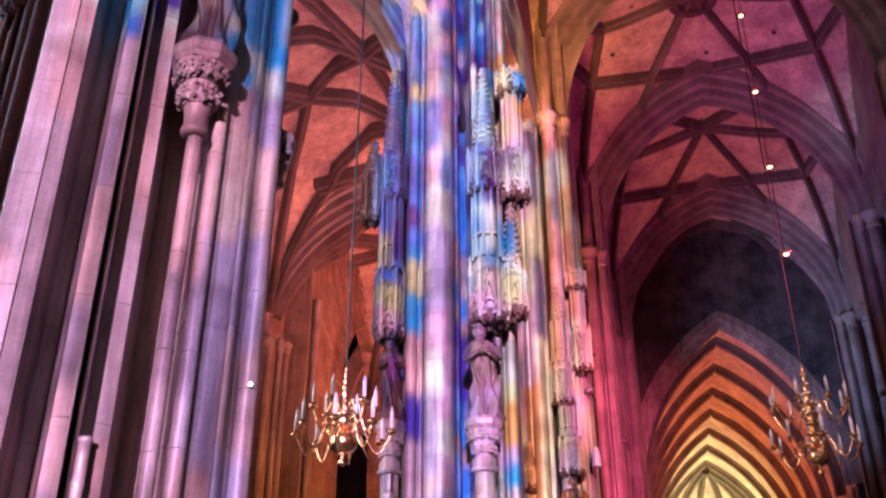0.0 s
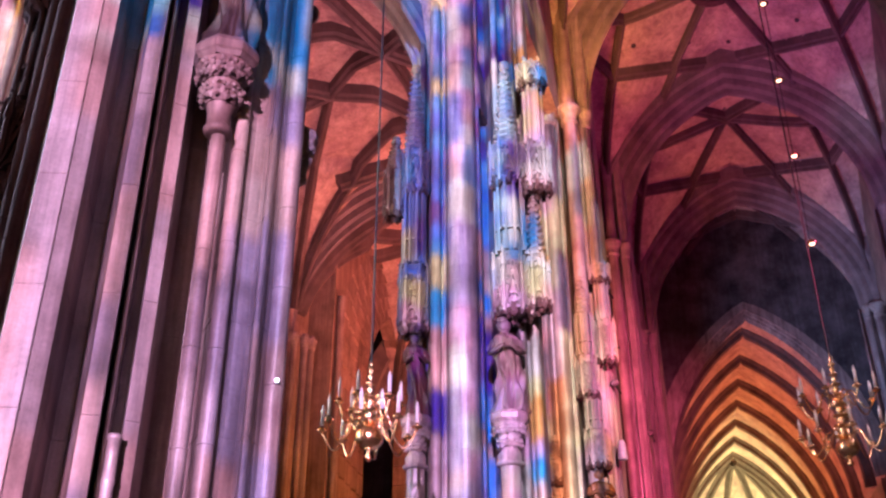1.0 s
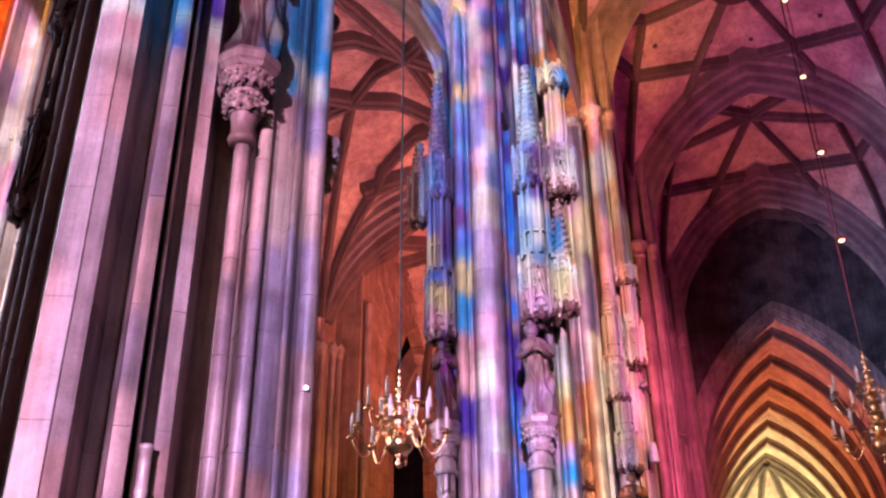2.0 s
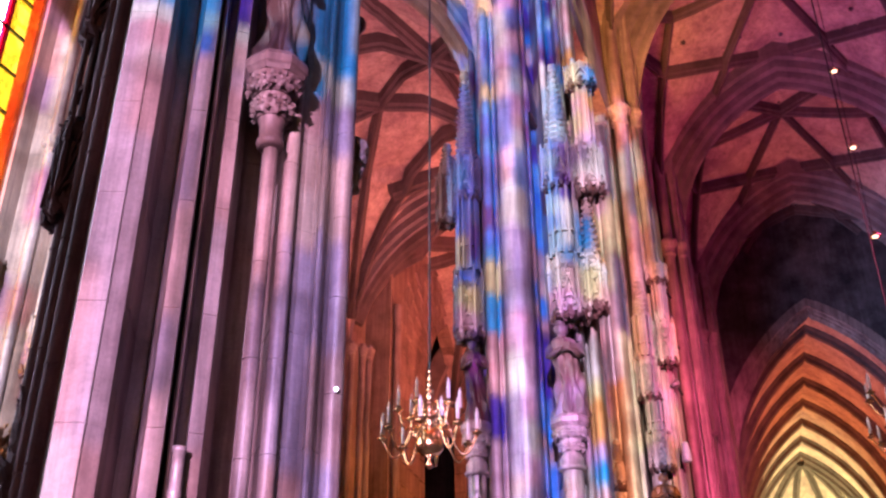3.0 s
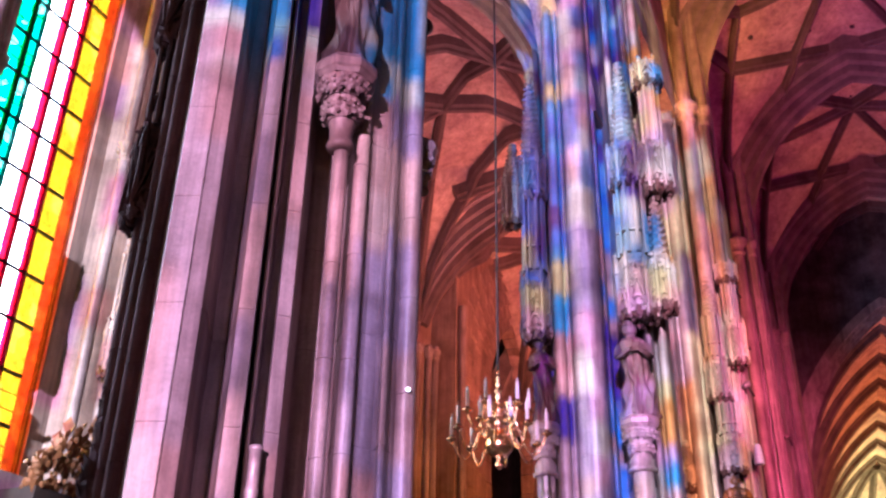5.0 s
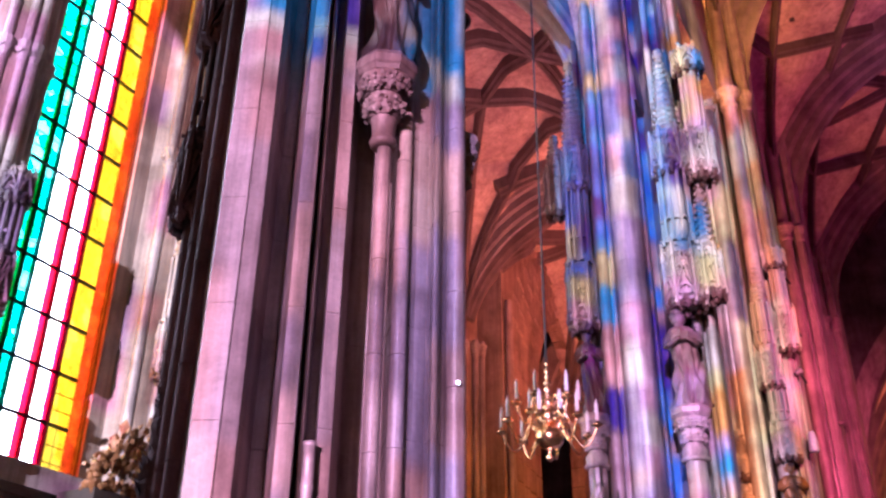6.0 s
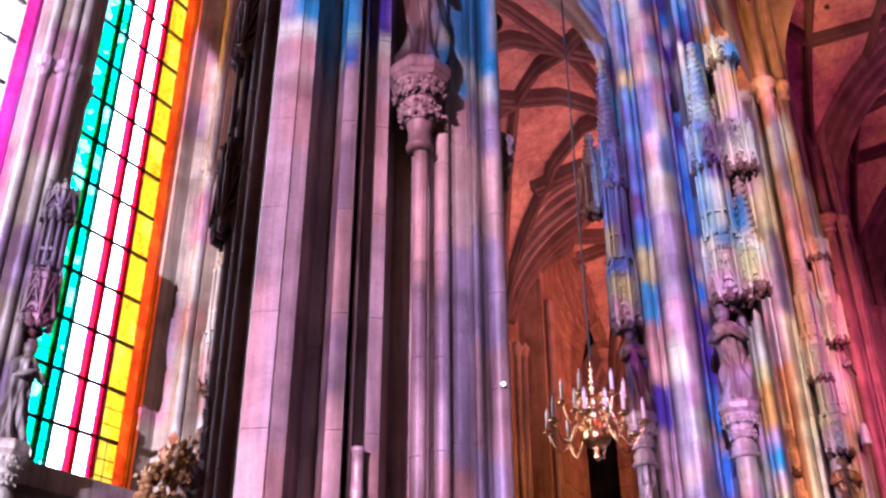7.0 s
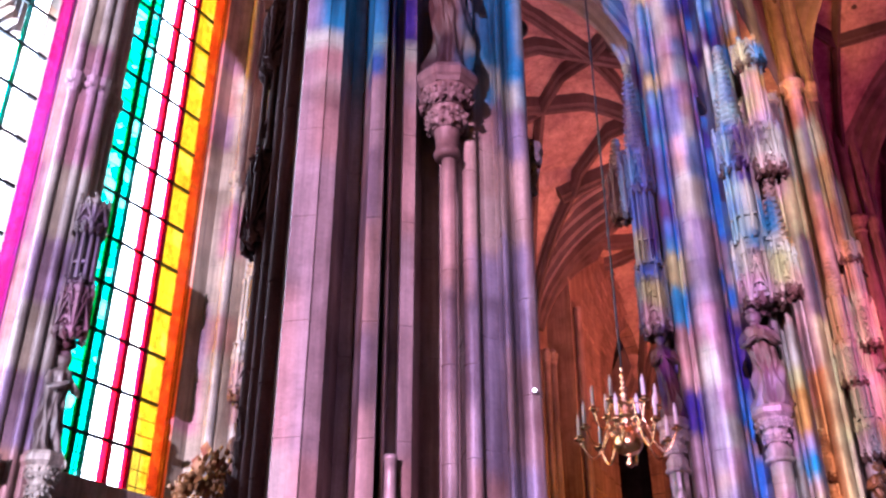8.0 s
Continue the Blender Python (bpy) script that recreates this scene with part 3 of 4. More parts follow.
for k in range(5):
    a0, wide, front = a + 0.74 * k, 0.72, -0.10 * (4 - k) - 0.02
    jamb = [(a0, sp * q / 18) for q in range(18)]
    line = jamb + [(u, sp + z) for u, z in arch_path(a0, r + 0.45 * k, 10)] + [(-u, z) for u, z in reversed(jamb)]
    for (u0, z0), (u1, z1) in zip(line, line[1:]):
        d = Vector((u1 - u0, z1 - z0)).normalized()
        o = Vector((d.y, -d.x)) * wide
        e, x = d * 0.014, front + rng.uniform(-0.025, 0.0)
        quad = [(u0 + e.x, z0 + e.y), (u1 - e.x, z1 - e.y), (u1 - e.x + o.x, z1 - e.y + o.y), (u0 + e.x + o.x, z0 + e.y + o.y)]
        cu, cz = sum(p for p, _ in quad) / 4, sum(q for _, q in quad) / 4
        bm = bmesh.new()
        rings(bm, [[(x - 0.5, p, q) for p, q in quad], [(x - 0.03, p, q) for p, q in quad], [(x, cu + (p - cu) * 0.93, cz + (q - cz) * 0.95) for p, q in quad]])
        part("voussoir", bm, WALL, embrasure)


# ---- carved leaves ----
def lump(bm, p, r, rng, stretch=(1, 1, 1)):
    """A small curled leaf or knob."""
    m = Matrix.Translation(p) @ Euler([rng.uniform(-1, 1) for _ in range(3)]).to_matrix().to_4x4() @ Matrix.Diagonal((stretch[0] * r, stretch[1] * r, stretch[2] * r, 1))
    out = bmesh.ops.create_icosphere(bm, subdivisions=1, radius=1.0, matrix=m)
    for v in out["verts"]:
        v.co += Vector([rng.uniform(-0.3, 0.3) * r for _ in range(3)])


def leaf(bm, p, out, r, rng):
    """A folded leaf that curls outwards: a bent diamond with a thick midrib."""
    out = Vector(out).normalized()
    side = out.cross(Vector((0, 0, 1))).normalized()
    up = Vector((0, 0, 1))
    a = rng.uniform(-0.5, 0.5)
    side, up = side * math.cos(a) + up * math.sin(a), up * math.cos(a) - side * math.sin(a)
    p = Vector(p)
    pts = [p - up * r, p + side * r * 0.75 + out * r * 0.25, p + up * r * 0.7 + out * r * 0.7, p - side * r * 0.75 + out * r * 0.25, p + out * r * 0.55, p - out * r * 0.3]
    v = [bm.verts.new(q) for q in pts]
    for i in range(4):
        bm.faces.new((v[i], v[(i + 1) % 4], v[4]))
        bm.faces.new((v[(i + 1) % 4], v[i], v[5]))


def foliage(bm, r, z, n, size, rng, at=(0, 0)):
    for i in range(n):
        a = 2 * math.pi * (i + rng.uniform(-0.2, 0.2)) / n
        o = (math.cos(a), math.sin(a), -0.2)
        leaf(bm, (at[0] + r * o[0], at[1] + r * o[1], z + rng.uniform(-0.25, 0.25) * size), o, size * rng.uniform(0.8, 1.2), rng)


# ---- piers ----
def pier(x, y, turn, profile, shafts, height, label, back=None, run_on=0.0):
    """A compound pier: a moulded core, mirrored front to back, with round shafts on it."""
    th = thing("pier", pose(x, y, 0, 0, 0, turn), label, "pier", "nave piers")
    back = back or [(-u, -v) for u, v in profile]
    bm = bmesh.new()
    shaft_mesh(bm, profile + back, 0, height + run_on, 0.95, int(y * 10))
    part("core", bm, STONE, th)
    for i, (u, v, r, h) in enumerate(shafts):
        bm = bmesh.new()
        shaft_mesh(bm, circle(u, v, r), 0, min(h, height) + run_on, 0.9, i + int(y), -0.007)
        # shafts far out on the left flank are coloured dark for shade
        part("shaft", bm, DARK_SHADED if u < -1.02 else STONE, th, "", True)
        bm = bmesh.new()
        lathe(bm, [(r * 1.9, 0), (r * 1.9, 0.35), (r * 1.5, 0.5), (r * 1.6, 0.58), (r * 1.05, 0.68)], 12, (u, v, 0))
        part("base", bm, STONE, th)
    for u, v, r, h in shafts:
        if h < height:
            if h > 15:
                bm = bmesh.new()
                lathe(bm, [(r, h - 0.70), (r * 1.35, h - 0.64), (r * 1.35, h - 0.56), (r * 1.1, h - 0.50), (r * 1.2, h - 0.36), (r * 1.75, h - 0.20), (r * 1.9, h - 0.18), (r * 1.9, h - 0.06), (r * 1.5, h), (r * 1.05, h + 0.06)], 12, (u, v, 0))
                part("capital", bm, CARVED, th, "banded carved capital")
                bm = bmesh.new()
                foliage(bm, r * 1.4, h - 0.28, 9, r * 0.5, random.Random(int(y + u * 9)), (u, v))
                tagged(part("leaves", bm, CARVED, th), kind="stuff")
    return th


# front outline from left to right (across, depth; negative depth is towards the nave's west end)
NEAR_PROFILE = [(-1.027, -0.82), (-0.813, -0.87), (-0.805, -0.845), (-0.683, -0.80), (-0.646, -0.70), (-0.646, -0.42), (-0.625, -0.14), (-0.505, -0.12), (-0.429, -0.50), (-0.396, -0.84), (-0.266, -0.86), (-0.266, -0.60), (-0.243, -0.58),
                (-0.229, -0.73), (-0.201, -0.71), (-0.189, -0.42), (-0.116, -0.42), (-0.097, -0.78), (0.011, -0.76), (0.027, -0.40), (0.079, -0.12), (0.342, -0.10), (0.418, -0.40), (0.44, -0.62), (0.56, -0.62), (0.633, -0.55), (0.731, -0.51),
                (0.767, -0.55), (0.772, -0.65), (0.792, -0.67), (0.814, -0.65), (0.849, -0.52), (0.921, -0.42), (1.075, -0.36), (1.06, -0.10)]
NEAR_SHAFTS = [(0.497, -0.66, 0.066, 25), (0.997, -0.42, 0.082, 25), (0.305, -0.82, 0.063, 6.33), (-1.13, -0.55, 0.085, 25), (-1.24, -0.32, 0.085, 25), (-1.34, -0.06, 0.10, 25)]
pier(-6.1, 6.5, 34.7, NEAR_PROFILE, NEAR_SHAFTS, 19.7, "tall compound pier with slender shafts in violet light", [(0.95, 0.35), (0.55, 0.85), (-0.55, 0.90), (-1.32, 0.40), (-1.36, 0.05), (-1.25, -0.25), (-1.15, -0.50), (-1.06, -0.66)])

MID_PROFILE = [(-1.15, -0.15), (-1.09, -0.30), (-1.04, -0.10), (-0.97, -0.08), (-0.93, -0.66), (-0.88, -0.72), (-0.73, -0.80), (-0.71, -0.60), (-0.65, -0.60), (-0.63, -0.82), (-0.56, -0.70), (0.0, -0.66), (0.03, -0.72), (0.05, -0.45), (0.09, -0.14), (0.20, -0.12),
               (0.30, -0.38), (0.34, -0.72), (0.46, -0.74), (0.50, -0.42), (0.64, -0.40), (0.68, -0.62), (0.80, -0.60), (0.83, -0.34), (0.91, -0.33), (1.02, -0.38), (1.08, -0.15)]
MID_SHAFTS = [(-0.30, -0.72, 0.29, 28), (-0.63, -0.80, 0.035, 28), (0.02, -0.74, 0.035, 28), (-0.80, -0.76, 0.10, 28), (0.40, -0.74, 0.07, 28), (0.74, -0.62, 0.06, 28), (0.97, -0.42, 0.09, 28), (-1.08, -0.30, 0.07, 28)]
pier(-5.8, 16.1, 15.0, MID_PROFILE, MID_SHAFTS, 19.7, "tall compound pier mottled with blue and pink light")
FAR_SHAFTS = [(-0.75, -0.66, 0.12, 19.62), (-0.30, -0.82, 0.2, 19.6), (0.35, -0.76, 0.2, 19.6), (0.85, -0.5, 0.12, 19.6)]
pier(-5.6, 25.4, 9.0, MID_PROFILE, FAR_SHAFTS, 19.7, "tall compound pier glowing amber", None, 6.3)
pier(-5.6, 34.6, 6.0, MID_PROFILE, FAR_SHAFTS, 19.7, "tall compound pier in rosy light", None, 6.3)
pier(-5.6, 44.0, 4.0, MID_PROFILE, FAR_SHAFTS, 19.7, "tall compound pier in shadow", None, 6.3)
pier(-5.6, -2.9, 0.0, MID_PROFILE, FAR_SHAFTS, 19.7, "tall compound pier of grey stone")
for y in PIER_Y:
    pier(5.6, y, -8.0, MID_PROFILE, FAR_SHAFTS, 19.7, "tall compound pier of grey stone in shade")


# ---- carved things ----
def octagon(r, z):
    return [(r * math.cos(math.pi / 8 + math.pi * i / 4), r * math.sin(math.pi / 8 + math.pi * i / 4), z) for i in range(8)]


def corbel(x, y, top, turn, r=0.27, shaft_r=0.1, plain_bell=False, label="carved stone corbel with two bands of curled leaves", size=1.0, mat=None):
    th = thing("corbel", pose(x, y, top, 0, 0, turn) @ Matrix.Scale(size, 4), label, "corbel", "statue corbels")
    rng = random.Random(int(top * 100 + x * 7))
    bm = bmesh.new()
    rings(bm, [octagon(r * 0.92, -0.20), octagon(r * 1.0, -0.16), octagon(r * 1.06, -0.14), octagon(r * 1.06, -0.06), octagon(r * 0.97, -0.02), octagon(r * 0.94, 0.0)])
    part("abacus", bm, mat or STONE, th, "moulded eight-sided top slab")
    bm = bmesh.new()
    lathe(bm, [(shaft_r * 1.0, -0.90), (shaft_r * 1.3, -0.885), (shaft_r * 1.42, -0.85), (shaft_r * 1.3, -0.82), (shaft_r * 1.15, -0.80), (shaft_r * 1.2, -0.70), (r * 0.44, -0.60), (r * 0.56, -0.50), (r * 0.54, -0.42), (r * 0.74, -0.32), (r * 0.86, -0.2)], 18)
    part("bell", bm, mat or CARVED, th, "", True)
    for z, k, n in ((-0.52, 0.53, 14), (-0.30, 0.72, 18)):
        bm = bmesh.new()
        if plain_bell:
            lathe(bm, [(r * k, z - 0.06), (r * (k + 0.16), z), (r * k, z + 0.06)], 18)
        else:
            lathe(bm, [(r * k * 0.9, z - 0.09), (r * (k + 0.06), z - 0.04), (r * (k + 0.1), z + 0.03), (r * k, z + 0.08)], 20)
        for dz in (-0.05, 0.01, 0.06):
            foliage(bm, r * (k + 0.05), z + dz, n, 0.042 * r / 0.27, rng)
            for i in range(n):
                a = 2 * math.pi * (i + rng.random()) / n
                lump(bm, (r * (k + 0.1) * math.cos(a), r * (k + 0.1) * math.sin(a), z + dz), 0.026 * rng.uniform(0.7, 1.3), rng)
        part("leaf_band", bm, mat or CARVED, th, "undercut curled leaves")
    return th


def statue(x, y, z, turn, h, label, mat, seed=1, slim=0.85, book=False):
    """A robed standing figure as one plain form."""
    bm = bmesh.new()
    rng = random.Random(seed)
    ph = [rng.uniform(0, 6.28) for _ in range(5)]
    prof = [(0.19, 0.0), (0.205, 0.03), (0.19, 0.12), (0.165, 0.30), (0.155, 0.45), (0.15, 0.55), (0.165, 0.64), (0.175, 0.71), (0.165, 0.755), (0.11, 0.795), (0.06, 0.815), (0.055, 0.835), (0.080, 0.86), (0.092, 0.895), (0.088, 0.925), (0.10, 0.932), (0.075, 0.945), (0.07, 0.985), (0.03, 1.0)]
    fine = []
    for (r0, z0), (r1, z1) in zip(prof, prof[1:]):
        for k in range(6):
            fine.append((r0 + (r1 - r0) * k / 6, z0 + (z1 - z0) * k / 6))
    fine.append(prof[-1])
    n, loops = 96, []
    for r, q in fine:
        fold = 0.17 * (1 - q / 0.82) + 0.09 if q < 0.8 else 0.02
        lp = []
        for i in range(n):
            a = 2 * math.pi * i / n
            w = (1 - 2 * abs(math.sin(3.5 * a + ph[0] + 3.5 * q))) * 0.8 + (1 - 2 * abs(math.sin(6 * a + ph[1] - 4 * q))) * 0.4 + (1 - 2 * abs(math.sin(2 * a + ph[2] + 9 * q))) * 0.5
            d = (a + math.pi / 2 + math.pi) % (2 * math.pi) - math.pi
            w += (1 - 2 * abs(math.sin(15 * (q + 0.10 * d * d) + ph[4]))) * 0.55 * math.exp(-((q - 0.45) / 0.2) ** 2) * max(0.0, math.cos(d))
            arm = 0.10 * math.exp(-((q - 0.62) / 0.09) ** 2) * max(0, math.cos(a + math.pi / 2 - 0.5)) if q < 0.82 else 0
            rr = r * (1 + fold * w + arm)
            sway = 0.03 * math.sin(q * 4.0 + ph[3])
            lp.append((h * (slim * rr * math.cos(a) * 1.12 + sway), h * slim * rr * 0.9 * math.sin(a), h * q))
        loops.append(lp)
    rings(bm, loops)
    for side in (-1, 1):  # bent arms in wide sleeves
        line = [Vector(p) * h for p in ((side * 0.155 * slim, -0.02, 0.75), (side * 0.20 * slim, -0.03, 0.67), (side * 0.20 * slim, -0.07, 0.59), (side * 0.13 * slim, -0.15, 0.61), (side * 0.05 * slim, -0.19, 0.64))]
        loops = []
        for p, w in zip(line, (0.055, 0.06, 0.065, 0.05, 0.028)):
            loops.append([p + Vector((math.cos(k * math.pi / 5) * w * slim * h, math.sin(k * math.pi / 5) * 0.6 * w * h, math.sin(k * math.pi / 5) * 0.6 * w * h)) for k in range(10)])
        rings(bm, loops)
    if book:
        for side in (-1, 1):
            c = Matrix.Translation((0.05 * h, -0.17 * h, 0.66 * h)) @ Euler((-0.5, 0.12, 0.35 * side)).to_matrix().to_4x4()
            for v in box(bm, min(0, side) * 0.075 * h, -0.012 * h, -0.055 * h, max(0, side) * 0.075 * h, 0.012 * h, 0.055 * h):
                v.co = c @ v.co
                for e in v.link_edges:
                    e.smooth = False
    ob = part("statue", bm, mat, None, "", True)
    ob.matrix_world = pose(x, y, z, 0, 0, turn)
    return tagged(ob, label, "statue", "statues on the piers")


def hexagon(r, z, turn=0.0):
    return [(r * math.cos(turn + math.pi * i / 3), r * math.sin(turn + math.pi * i / 3), z) for i in range(6)]


def gablet(bm, a, r, z, w, h):
    """A steep gable with a pierced trefoil arch below it, on one side of a hood."""
    c, s = math.cos(a), math.sin(a)

    def p(u, d, q):
        return ((r + d) * c - u * s, (r + d) * s + u * c, z + q)
    for (u0, q0), (u1, q1) in (((-w, 0), (0, h)), ((0, h), (w, 0))):
        vs = [p(u0, 0.0, q0), p(u1, 0.0, q1), p(u1, 0.06, q1 + 0.02), p(u0, 0.06, q0 + 0.02)]
        hi = [(x, y, q + 0.06) for x, y, q in vs]
        rings(bm, [vs, hi])
    pts = [p(u, 0.03, 0.55 * h * math.sqrt(max(0, 1 - (u / w) ** 2)) - 0.08) for u in [w * (-1 + 2 * i / 8) for i in range(9)]]
    for q0, q1 in zip(pts, pts[1:]):
        rings(bm, [[q0, q1, (q1[0], q1[1], q1[2] + 0.05), (q0[0], q0[1], q0[2] + 0.05)], [(q0[0] - 0.04 * c, q0[1] - 0.04 * s, q0[2]), (q1[0] - 0.04 * c, q1[1] - 0.04 * s, q1[2]),
              (q1[0] - 0.04 * c, q1[1] - 0.04 * s, q1[2] + 0.05), (q0[0] - 0.04 * c, q0[1] - 0.04 * s, q0[2] + 0.05)]])


def canopy(x, y, z, turn, w, tiers, label, mat=None, leaves=True):
    """A tall Gothic statue canopy. tiers, from below: ('hood' | 'open' | 'spire' | 'shaft', height)."""
    mat = mat or CARVED
    th = thing("statue_canopy", pose(x, y, z, 0, 0, turn), label, "canopy", "statue canopies")
    rng = random.Random(int(abs(x) * 31 + z * 17))
    q, r = 0.0, w / 2
    for kind, h in tiers:
        bm = bmesh.new()
        if kind == "hood":
            rings(bm, [hexagon(r * 0.98, q), hexagon(r, q + 0.05), hexagon(r * 0.72, q + 0.12), hexagon(r * 0.68, q + h * 0.75), hexagon(r * 0.98, q + h * 0.8), hexagon(r * 0.98, q + h * 0.86), hexagon(r * 0.7, q + h)])
            for i in range(6):
                gablet(bm, math.pi * (i + 0.5) / 3, r * 0.84, q + 0.02, r * 0.46, h * 0.52)
                gablet(bm, math.pi * (i + 0.5) / 3, r * 0.80, q + h * 0.5, r * 0.24, h * 0.3)
                a, t = math.pi * (i + 0.5) / 3, math.pi * (i + 0.5) / 3 + math.pi / 2
                for e in (-0.28, -0.1, 0.1, 0.28):
                    lathe(bm, [(0.016, h * 0.1), (0.016, h * 0.8)], 5, (r * (0.8 * math.cos(a) + e * math.cos(t)), r * (0.8 * math.sin(a) + e * math.sin(t)), q))
            for k in range(110):
                a, e = rng.uniform(0, 6.283), rng.random()
                lump(bm, (r * (0.93 - 0.1 * e) * math.cos(a), r * (0.93 - 0.1 * e) * math.sin(a), q + h * (0.1 + 0.85 * e)), rng.uniform(0.018, 0.045), rng)
            part("hood", bm, mat, th)
            for i in range(6):
                bm = bmesh.new()
                a = math.pi * i / 3
                px, py = r * 0.98 * math.cos(a), r * 0.98 * math.sin(a)
                lathe(bm, [(0.035, -0.06), (0.04, 0.0), (0.036, h * 0.7), (0.055, h * 0.72), (0.05, h * 0.78), (0.004, h * 1.12)], 6, (px, py, q))
                for k in range(4):
                    lump(bm, (px + 0.03 * (-1) ** k, py, q + h * (0.8 + 0.08 * k)), 0.022, rng)
                part("pinnacle", bm, mat, th)
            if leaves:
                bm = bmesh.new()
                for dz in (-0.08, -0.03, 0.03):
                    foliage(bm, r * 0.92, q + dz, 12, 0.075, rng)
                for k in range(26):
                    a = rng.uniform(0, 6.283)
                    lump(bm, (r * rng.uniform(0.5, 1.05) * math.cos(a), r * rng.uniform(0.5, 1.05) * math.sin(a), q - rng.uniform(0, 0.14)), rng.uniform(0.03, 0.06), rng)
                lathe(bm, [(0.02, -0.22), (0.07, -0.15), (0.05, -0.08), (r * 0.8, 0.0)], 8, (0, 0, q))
                # fringe gets a darker material to stand for underside shade
                part("leaf_fringe", bm, DARK_SHADED if mat is DARK_SHADED else FIGURE, th, "dark undercut hanging leaves, underside shade in their colour")
        elif kind == "open":
            lathe(bm, [(r * 0.66, q), (r * 0.6, q + 0.06), (r * 0.58, q + h)], 8)
            part("core", bm, mat, th)
            for i in range(10):
                bm = bmesh.new()
                a = math.pi * i / 5
                lathe(bm, [(0.045, 0), (0.03, 0.06), (0.026, h - 0.06), (0.045, h)], 6, (r * 0.8 * math.cos(a), r * 0.8 * math.sin(a), q))
                part("colonnette", bm, mat, th)
            for k in range(1):
                bm = bmesh.new()
                rings(bm, [hexagon(r * 0.86, q + h * (0.3 + 0.32 * k)), hexagon(r * 0.9, q + h * (0.3 + 0.32 * k) + 0.03), hexagon(r * 0.82, q + h * (0.3 + 0.32 * k) + 0.06)])
                part("band", bm, mat, th)
        elif kind == "shaft":
            rings(bm, [hexagon(r * 0.55, q), hexagon(r * 0.55, q + h)])
            part("core", bm, mat, th)
            for i in range(6):
                a = math.pi * i / 3
                bm = bmesh.new()
                lathe(bm, [(0.035, 0), (0.03, h * 0.9), (0.05, h * 0.92), (0.05, h)], 6, (r * 0.62 * math.cos(a), r * 0.62 * math.sin(a), q))
                part("colonnette", bm, mat, th)
        else:
            n = max(6, int(h / 0.13))
            prof = []
            for k in range(n):
                t = k / n
                rr = r * 0.55 * (1 - t) ** 0.8 + 0.03
                prof += [(rr, q + h * t), (rr * 1.28 + 0.012, q + h * (t + 0.35 / n)), (rr * 0.92, q + h * (t + 0.7 / n))]
            prof += [(0.09, q + h), (0.11, q + h + 0.05), (0.07, q + h + 0.1), (0.09, q + h + 0.15), (0.01, q + h + 0.22)]
            lathe(bm, prof, 8)
            for k in range(n):
                t = k / n
                for j in range(4):
                    a = math.pi * j / 2 + 0.4
                    rr = r * 0.55 * (1 - t) ** 0.8 + 0.06
                    lump(bm, (rr * math.cos(a), rr * math.sin(a), q + h * t), 0.035, rng)
            part("spire", bm, mat, th, "crocketed spire")
        q += h
    return th


def engaged(x, y, z1, r, label):
    """A round shaft that stands before a pier and carries a corbel."""
    th = thing("colonnette", pose(x, y, 0), label, "column", "colonnettes")
    bm = bmesh.new()
    shaft_mesh(bm, circle(0, 0, r, 18), 0.5, z1, 0.95, int(r * 100))
    part("drum", bm, STONE, th, "", True)
    bm = bmesh.new()
    lathe(bm, [(r * 1.5, 0), (r * 1.5, 0.3), (r * 1.25, 0.4), (r * 1.3, 0.46), (r, 0.52)], 16)
    part("base", bm, STONE, th)


# near pier: corbel with the figure above it, and on its flank carvings darkened for shade
corbel(-5.39, 5.985, 7.23, 34.7, 0.28, 0.086, mat=CARVED_DARK)
statue(-5.39, 5.985, 7.23, 34.7, 1.9, "dark robed statue on a leafy corbel", FIGURE, 4, 0.52)
corbel(-5.15, 7.08, 7.02, 60, 0.25, 0.1, size=0.62, label="small carved leaf corbel on the flank of a pier")
canopy(-7.15, 5.72, 5.9, 30, 0.5, [("hood", 0.9), ("open", 1.1), ("hood", 0.8), ("spire", 1.6)], "carved stone canopy on a pier's flank, shade put into its colour", DARK_SHADED)
orn = thing("carved_finial", pose(-7.06, 5.66, 2.75), "leafy carved finial on the flank of a pier, coloured as in shade", "ornament")
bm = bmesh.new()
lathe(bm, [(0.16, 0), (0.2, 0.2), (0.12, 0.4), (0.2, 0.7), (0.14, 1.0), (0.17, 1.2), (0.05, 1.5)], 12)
part("core", bm, DARK_SHADED, orn)
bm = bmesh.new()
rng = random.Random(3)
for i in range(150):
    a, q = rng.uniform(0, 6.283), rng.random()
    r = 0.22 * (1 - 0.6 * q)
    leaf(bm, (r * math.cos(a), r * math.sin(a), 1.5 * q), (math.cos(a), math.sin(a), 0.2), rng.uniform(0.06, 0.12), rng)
part("leaves", bm, DARK_SHADED, orn, "jagged carved leaves, shade in their colour")
corbel(-7.08, 5.66, 2.75, 34.7, 0.26, 0.1)
engaged(-7.08, 5.66, 1.8, 0.1, "slender grey stone colonnette under a corbel")
# a pipe before the near pier
pipe = thing("pipe", pose(-5.72, 5.70, 0), "thin grey metal pipe with a collar beside a pier", "pipe")
bm = bmesh.new()
lathe(bm, [(0.045, 0), (0.045, 3.30), (0.05, 3.31), (0.05, 3.34), (0.045, 3.35), (0.045, 3.62), (0.052, 3.625), (0.052, 3.66), (0.0, 3.67)], 14)
part("tube", bm, plain("grey_lead", (0.35, 0.33, 0.34), 0.45, 0.3), pipe, "", True)

# middle pier: two figures under tall canopies
MIDTURN = 15.0
